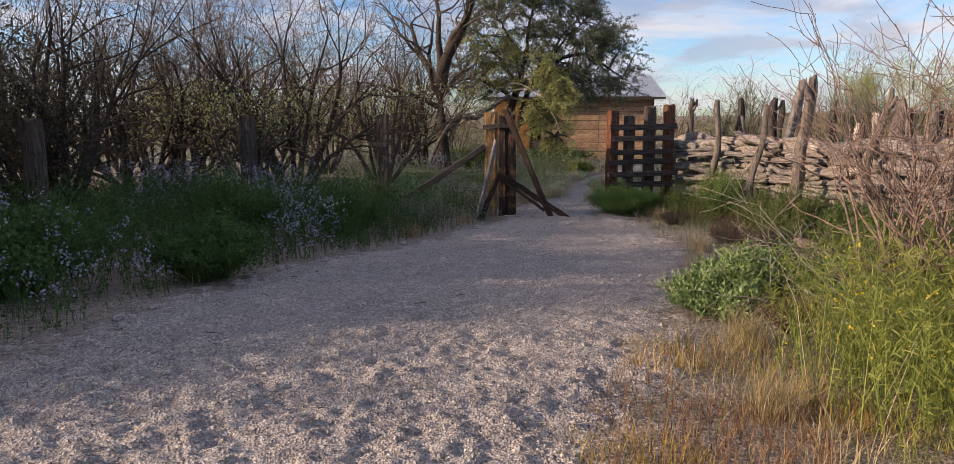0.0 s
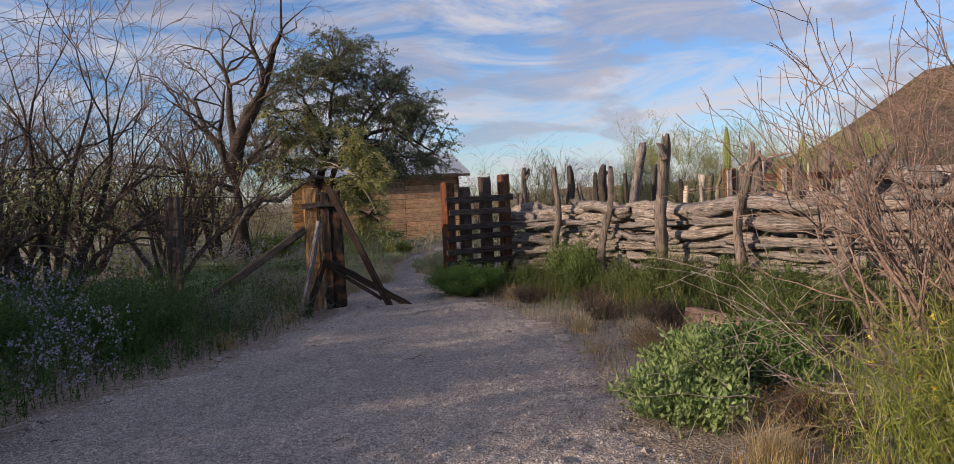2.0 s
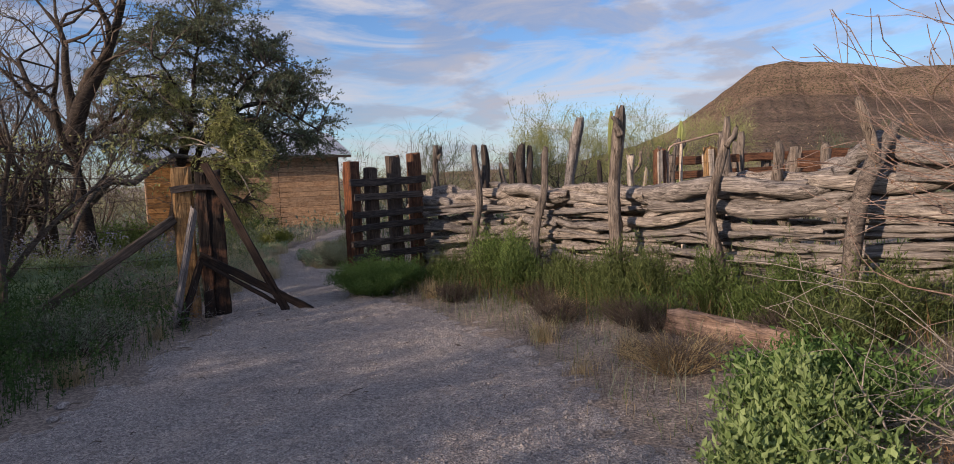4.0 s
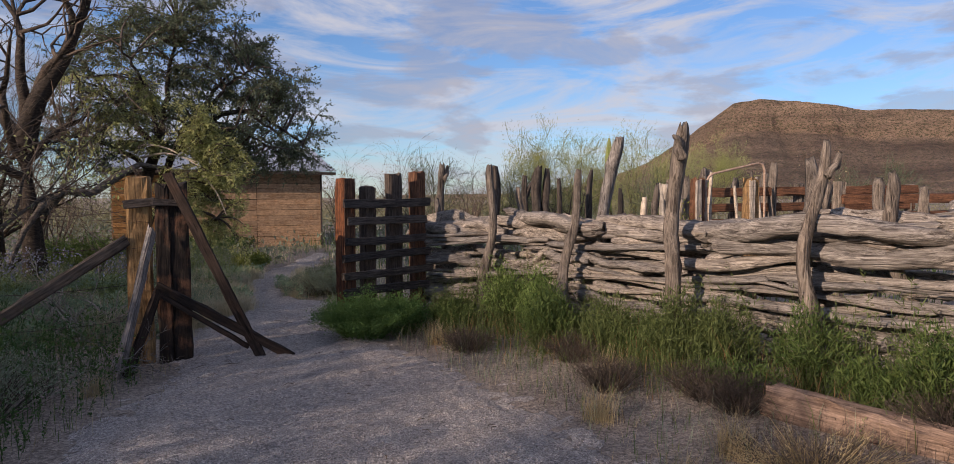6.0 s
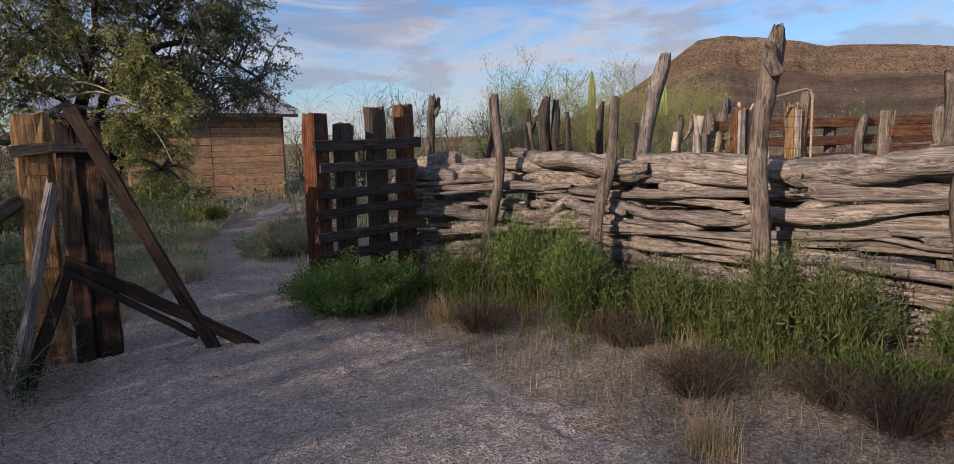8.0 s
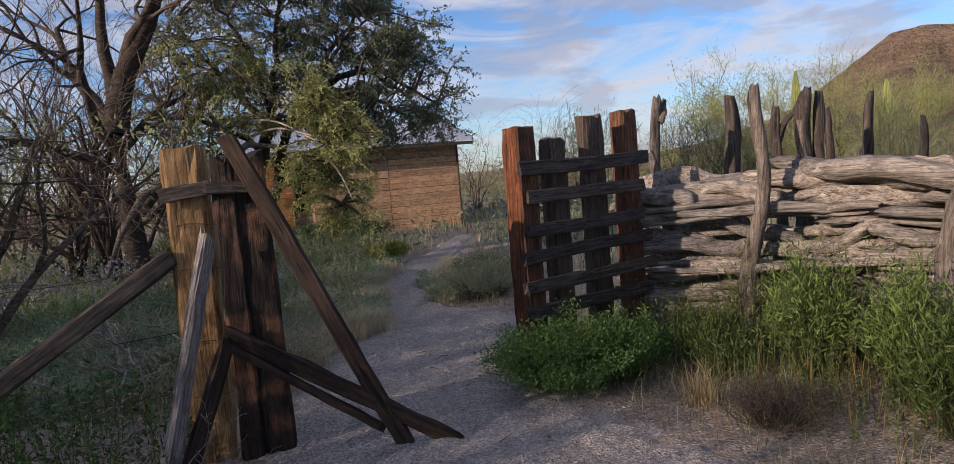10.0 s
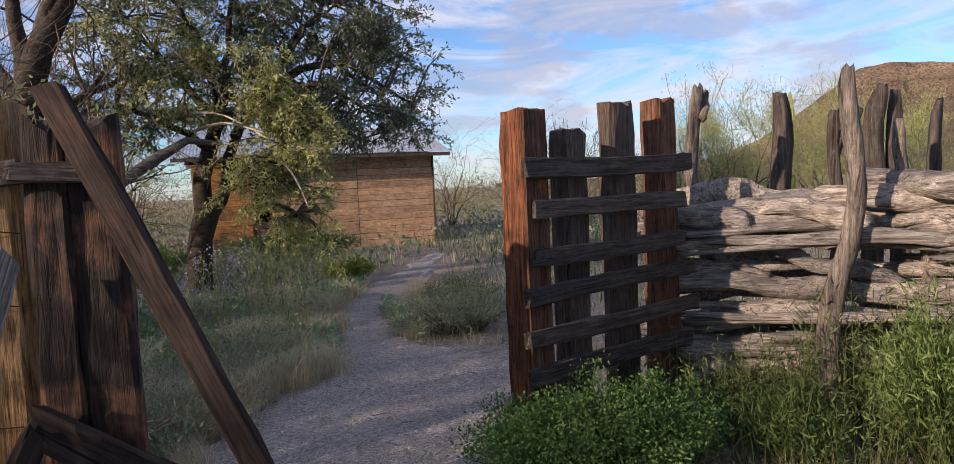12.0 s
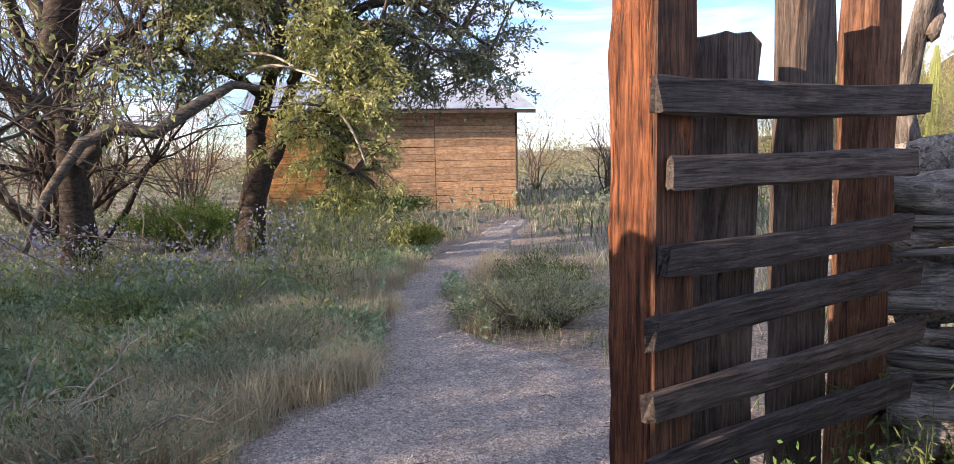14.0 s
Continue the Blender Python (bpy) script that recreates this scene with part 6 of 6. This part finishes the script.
# ---- weeds, grass and flowers ----
def verge_weeds():
    r = np.random.default_rng(301)
    # tall green weeds in front of the log fence
    s, l = Geo(), Geo()
    def near_fence(x, y):
        fx = fence_x(y)
        q = np.clip(1 - np.abs(x - (fx - 0.45)) / 0.9, 0, 1)
        return q * np.clip(2.4 * vnoise(x * 1.7, y * 1.7, 51) - 0.7, 0.03, 1) * off_path(x, y, 0.15)
    x, y = pick(20000, 1.6, 5.6, 3.2, 12.6, near_fence, r)
    h = r.uniform(0.22, 0.72, len(x)) * (0.35 + 1.05 * vnoise(x * 1.5, y * 1.5, 52)) * np.clip(1.35 - 0.6 * (fence_x(y) - x), 0.35, 1.2)
    weed_stems(s, l, x, y, h, r, 15, 0.042, 0.008, 0.35, 0.0024)
    stuff("tall_weeds", s, L_OLIVE, "stems of tall green weeds along the fence", "weeds")
    stuff("weed_leaves", l, L_OLIVE, "feathery green weed leaves along the fence", "weeds")
    for mat, cnt, h0, h1, nm, lb, sd in ((L_WEED, 5200, 0.2, 0.66, "tall_grass", "tall green grass along the fence", 57), (L_OLIVE, 3500, 0.15, 0.5, "olive_grass", "olive-green grass along the fence", 58), (L_DRYRED, 5000, 0.15, 0.55, "seed_stalks", "rusty seed stalks among the weeds", 59)):
        x, y = pick(cnt, 1.4, 5.6, 3.2, 12.6, lambda a, b: np.clip(1 - np.abs(a - (fence_x(b) - 0.7)) / 1.05, 0, 1) * np.clip(2.2 * vnoise(a * 2.1, b * 2.1, sd) - 0.6, 0.03, 1) * off_path(a, b, 0.1), r)
        hh = r.uniform(h0, h1, len(x)) * np.clip(1.3 - 0.5 * (fence_x(y) - x), 0.35, 1.15)
        stuff(nm, Geo().add(*blades(on_ground(x, y, -0.01), hh, np.full(len(x), 0.0042), r.uniform(0.2, 1.1, len(x)), r)), mat, lb, "grass")
    dg = Geo()
    x, y = pick(15000, 0.9, 5.0, 3.2, 12.6, lambda a, b: off_path(a, b, 0.1) * (a < fence_x(b) - 0.2) * np.clip(2.2 * vnoise(a * 1.7 + 9, b * 1.7, 54) - 0.8, 0, 1), r)
    dg.add(*blades(on_ground(x, y, -0.01), r.uniform(0.04, 0.2, len(x)), np.full(len(x), 0.003), r.uniform(0.1, 1.0, len(x)), r))
    stuff("dry_weeds", dg, L_CANE, "brown dead weed stalks in the verge", "weeds")
    x, y = pick(2800, 0.9, 5.0, 3.2, 12.6, lambda a, b: off_path(a, b, 0.1) * (a < fence_x(b) - 0.2) * np.clip(2.2 * vnoise(a * 1.7 + 9, b * 1.7, 55) - 0.8, 0, 1), r)
    stuff("straw_weeds", Geo().add(*blades(on_ground(x, y, -0.01), r.uniform(0.06, 0.28, len(x)), np.full(len(x), 0.0028), r.uniform(0.1, 1.0, len(x)), r)), L_DRY, "straw-coloured dead stalks in the verge", "weeds")
    # yellow-green broom-like clump in the sun
    s, l, fl = Geo(), Geo(), Geo()
    def clump(x, y):
        return np.clip(1.25 - np.hypot((x - 2.3) / 0.95, (y - 3.45) / 1.05), 0, 1)
    x, y = pick(4200, 0.9, 3.4, 2.0, 4.9, clump, r)
    h = r.uniform(0.45, 0.85, len(x)) * np.clip(1.3 - 0.45 * np.hypot((x - 2.1) / 0.9, (y - 3.4) / 1.0), 0.5, 1.1)
    weed_stems(s, l, x, y, h, r, 26, 0.045, 0.005, 0.95, 0.0024)
    stuff("broom_stems", s, L_LIME, "arching yellow-green stems of a sunlit broom-like herb", "herb")
    stuff("broom_leaves", l, L_LIME, "fine yellow-green leaves of a sunlit herb", "herb")
    k = r.integers(0, len(x), 260)
    at = on_ground(x[k], y[k]) + np.stack((r.normal(0, 0.08, 260), r.normal(0, 0.08, 260), h[k] * r.uniform(0.6, 0.95, 260)), 1)
    fl.add(*leaves(np.repeat(at, 4, 0), 0.014, 0.012, r))
    stuff("yellow_flowers", fl, L_YELLOW, "small yellow flowers on the herb", "flowers")
    for mat, cnt, nm, lb in ((L_STRAW, 260, "arching_straw", "long pale dry stems arching out of the herb"), (L_BRIGHT, 900, "arching_stems", "long green stems arching out of the herb"), (L_WEED, 1500, "herb_grass", "darker green grass inside the herb")):
        x, y = pick(cnt, 1.0, 3.4, 2.0, 4.9, clump, r)
        stuff(nm, Geo().add(*blades(on_ground(x, y, -0.01), r.uniform(0.4, 1.0, len(x)), np.full(len(x), 0.0045), r.uniform(0.3, 1.3, len(x)), r)), mat, lb, "herb")
    # low golden and rusty herbs at the path's sunny edge
    def sunny(x, y):
        return off_path(x, y, -0.2) * np.clip(1.3 - np.abs(y - 2.6) / 1.5, 0, 1) * np.clip(1.2 - np.abs(x - 0.95) / 0.9, 0, 1)
    for mat, seed, cnt, hh, nm in ((L_GOLD, 1, 14000, 0.12, "golden_herbs"), (L_DRYRED, 2, 9000, 0.14, "rusty_herbs"), (L_DRY, 3, 6000, 0.16, "straw")):
        x, y = pick(cnt, 0.1, 2.2, 1.2, 4.6, lambda a, b: sunny(a, b) * (vnoise(a * 2.2, b * 2.2, 60 + seed) > 0.42), r)
        stuff(nm, Geo().add(*blades(on_ground(x, y, -0.01), hh * r.uniform(0.4, 1.2, len(x)), np.full(len(x), 0.0045), r.uniform(0.1, 0.9, len(x)), r)), mat, "low dry herbs at the sunny edge of the path", "herbs")
    # sparse short dry grass along both edges
    def edges(x, y):
        a, b = path_edges(y)
        return np.clip(1 - np.minimum(np.abs(x - a + 0.25), np.abs(x - b - 0.35)) / 0.6, 0, 1) * (vnoise(x * 2.5, y * 2.5, 71) > 0.35)
    x, y = pick(11000, -4.2, 3.2, 1.5, 19, edges, r)
    stuff("verge_grass", Geo().add(*blades(on_ground(x, y, -0.01), r.uniform(0.04, 0.17, len(x)), np.full(len(x), 0.003), r.uniform(0.1, 1.0, len(x)), r)), L_DRY, "short dry grass along the path", "grass")
    x, y = pick(16000, -4.2, 3.6, 1.5, 19, lambda a, b: edges(a, b) * off_path(a, b, 0.05), r)
    stuff("green_verge_grass", Geo().add(*blades(on_ground(x, y, -0.01), r.uniform(0.05, 0.2, len(x)), np.full(len(x), 0.004), r.uniform(0.1, 0.8, len(x)), r)), L_WEED, "short green grass along the path", "grass")
    x, y = pick(8000, -2.5, 3.2, 12.6, 19.5, lambda a, b: np.clip(1 - np.minimum(np.abs(a - path_edges(b)[0] + 0.1), np.abs(a - path_edges(b)[1] - 0.15)) / 0.4, 0, 1) * (vnoise(a * 3.5, b * 3.5, 72) > 0.42) * ((a < 1.0) | (b > 13.6)), r)
    stuff("edge_grass", Geo().add(*blades(on_ground(x, y, -0.01), r.uniform(0.04, 0.2, len(x)), np.full(len(x), 0.003), r.uniform(0.2, 1.1, len(x)), r)), L_STRAW, "pale dry grass creeping over the edges of the far path", "grass")
    # the verge between path and tall weeds
    def verge(x, y):
        return off_path(x, y, 0.1) * (x < fence_x(y)) * (vnoise(x * 1.8, y * 1.8, 73) ** 1.5)
    x, y = pick(10000, 0.6, 5.6, 2.0, 12.8, verge, r)
    stuff("meadow_grass", Geo().add(*blades(on_ground(x, y, -0.01), r.uniform(0.06, 0.28, len(x)), np.full(len(x), 0.0035), r.uniform(0.1, 0.9, len(x)), r)), L_GREY, "grey-green grass between path and fence", "grass")
    # shaded weeds on the other side
    s, l = Geo(), Geo()
    x, y = pick(13000, -7.5, -0.9, 2.5, 12.6, lambda a, b: off_path(a, b, 0.25) * (0.3 + 0.7 * vnoise(a * 1.2, b * 1.2, 75)), r)
    h = r.uniform(0.25, 0.75, len(x)) * np.clip(0.4 + 0.4 * (path_edges(y)[0] - x), 0.35, 1.2)
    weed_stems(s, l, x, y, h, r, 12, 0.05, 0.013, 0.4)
    stuff("shaded_weeds", s, L_BUSH, "stems of green weeds, coloured darker for the shade", "weeds")
    stuff("shaded_weed_leaves", l, L_BUSH, "green weed leaves, coloured darker for the shade", "weeds")
    k = r.integers(0, len(x), 5200)
    k = k[(vnoise(x[k] * 0.8, y[k] * 0.8, 77) > 0.48) & (x[k] < -2.4)]
    at = on_ground(x[k], y[k]) + np.stack((r.normal(0, 0.05, len(k)), r.normal(0, 0.05, len(k)), h[k] * r.uniform(0.85, 1.15, len(k))), 1)
    stuff("blue_flowers", Geo().add(*leaves(np.repeat(at, 6, 0) + r.normal(0, 0.022, (len(k) * 6, 3)), 0.026, 0.022, r)), L_PURPLE, "pale blue-violet flowers among the weeds", "flowers")
    # the meadow beyond the gate
    def meadow(x, y):
        return off_path(x, y, 0.05) * np.clip(1.9 * vnoise(x * 1.4, y * 1.4, 79) - 0.25, 0.06, 1) * np.where(off_path(x, y, 0.3), 1, 0.3)
    x, y = pick(52000, -9, 9, 12.4, 27, lambda a, b: meadow(a, b) * np.clip(1.2 - (b - 12) / 22, 0.2, 1) * ((a < 2.4) | (b > 13.4)), r)
    q = r.random(len(x))
    zone = vnoise(x * 0.55, y * 0.55, 81)
    for mat, ok, hh, nm, lb in ((L_STRAW, (q < 0.10) | ((zone < 0.42) & (q < 0.4)), 0.22, "dry_meadow_grass", "dry pale grass in the meadow"), (L_MEADOW, (q >= 0.4) & (q < 0.75), 0.14, "green_meadow_grass", "green grass in the meadow"), (L_GREY, q >= 0.75, 0.18, "grey_meadow_herbs", "grey-green herbs in the meadow")):
        hgt = hh * r.uniform(0.4, 1.2, ok.sum()) * np.interp(y[ok], (13, 16, 20), (0.8, 1.0, 1.5))
        stuff(nm, Geo().add(*blades(on_ground(x[ok], y[ok], -0.01), hgt, np.full(ok.sum(), 0.0085), r.uniform(0.1, 0.8, ok.sum()), r)), mat, lb, "grass")
    s, l = Geo(), Geo()
    x, y = pick(4200, -8, 1.0, 14, 24, lambda a, b: off_path(a, b, 0.2) * (vnoise(a * 0.7, b * 0.7, 83) > 0.4) * np.clip((b - 13) / 5, 0.1, 1), r)
    h = r.uniform(0.35, 0.75, len(x))
    weed_stems(s, l, x, y, h, r, 12, 0.06, 0.012, 0.4, 0.003)
    stuff("meadow_weeds", s, L_GREY, "stems of grey-green meadow weeds", "weeds")
    stuff("meadow_weed_leaves", l, L_MEADOW, "leaves of tall meadow weeds", "weeds")
    k = np.where((x < -0.4) & (y > 16) & (y < 20.5))[0]
    k = k[::2]
    at = np.repeat(on_ground(x[k], y[k]) + np.stack((0 * k, 0 * k, h[k] * 0.95), 1), 9, 0) + r.normal(0, 0.06, (len(k) * 9, 3))
    stuff("violet_flowers", Geo().add(*leaves(at, 0.042, 0.03, r)), L_PURPLE, "lavender flowers in the meadow", "flowers")
    # low grey-green mat plants
    x, y = pick(80000, -4, 1.3, 13.0, 19.5, lambda a, b: off_path(a, b, 0.02) * (vnoise(a * 0.8 + 3, b * 0.8, 85) > np.interp(b, (14.6, 15.6), (0.68, 0.42))), r)
    at = on_ground(x, y) + np.stack((0 * x, 0 * x, r.uniform(0.0, 0.2, len(x))), 1)
    stuff("mat_plants", Geo().add(*leaves(at, r.uniform(0.035, 0.07, len(x)), r.uniform(0.016, 0.03, len(x)), r, -0.4)), L_MAT, "low blue-green mat-forming plants", "plants")
    # behind the log fence and further off
    x, y = pick(16000, 3.4, 26, 3, 34, lambda a, b: (a > fence_x(b) + 0.7) * (0.3 + 0.7 * vnoise(a * 0.5, b * 0.5, 87)), r)
    stuff("corral_grass", Geo().add(*blades(on_ground(x, y, -0.01), r.uniform(0.15, 0.6, len(x)), np.full(len(x), 0.014), r.uniform(0.1, 0.7, len(x)), r)), L_WEED, "green grass and herbs behind the fence", "grass")
    x, y = pick(5200, -60, 60, 34, 75, lambda a, b: 0.25 + 0.75 * vnoise(a * 0.25, b * 0.25, 89), r)
    hh = 0.6 + 2.2 * vnoise(x * 0.3, y * 0.3, 90) ** 1.5
    stuff("far_thicket", Geo().add(*leaves(np.repeat(on_ground(x, y), 40, 0) + np.stack((r.normal(0, 0.6, len(x) * 40), r.normal(0, 0.6, len(x) * 40), r.random(len(x) * 40) ** 1.3 * np.repeat(hh, 40)), 1), 0.26, 0.045, r, -0.6)), L_FAR, "brown-olive desert thicket in the distance", "thicket")
    x, y = pick(7000, -22, 30, 20, 60, lambda a, b: off_path(a, b, 0.3) * 0.9, r)
    stuff("far_scrub", Geo().add(*leaves(np.repeat(on_ground(x, y), 5, 0) + np.abs(r.normal(0, 0.22, (len(x) * 5, 3))), 0.16, 0.07, r, -0.5)), L_GREY, "low grey-green scrub in the distance", "scrub")


verge_weeds()


def litter():
    r = np.random.default_rng(401)
    g = Geo()
    x, y = scatter_on_path(90, 2.5, 14)
    for a, b in zip(x, y):
        t, L = r.uniform(0, 6.28), r.uniform(0.03, 0.13)
        z = float(ground_z(a, b)) + 0.05
        g.add(*tube(((a, b, z), (a + L / 2 * math.cos(t), b + L / 2 * math.sin(t), z + 0.01), (a + L * math.cos(t + 0.3), b + L * math.sin(t + 0.3), z)), (0.003, 0.003, 0.0015), 4))
    stuff("twig_litter", g, M_TWIG, "small dry twigs lying on the path", "litter")


litter()


def edge_stone(x, y, size, seed):
    r = np.random.default_rng(seed)
    g = thing("stone", "small rough pinkish grey stone at the edge of the path", "stone", (x, y, float(ground_z(x, y))), "stones along the path")
    bm = bmesh.new()
    bmesh.ops.create_icosphere(bm, subdivisions=2, radius=size)
    for v in bm.verts:
        v.co = Vector((v.co.x * 1.25, v.co.y * 0.95, v.co.z * 0.62 + size * 0.3)) * float(r.uniform(0.86, 1.12))
    me = bpy.data.meshes.new("rock")
    bm.to_mesh(me)
    bm.free()
    me.materials.append(M_STONE)
    part("rock", me, g, "", pose(0, 0, 0, 0, 0, float(r.uniform(0, 360))))


STONES = np.random.default_rng(611)
for k in range(16):
    y = 4.3 + k * 0.3 + STONES.uniform(-0.1, 0.1)
    edge_stone(float(path_edges(y)[0] + STONES.uniform(-0.12, 0.1)), float(y), float(STONES.uniform(0.025, 0.06)), 620 + k)
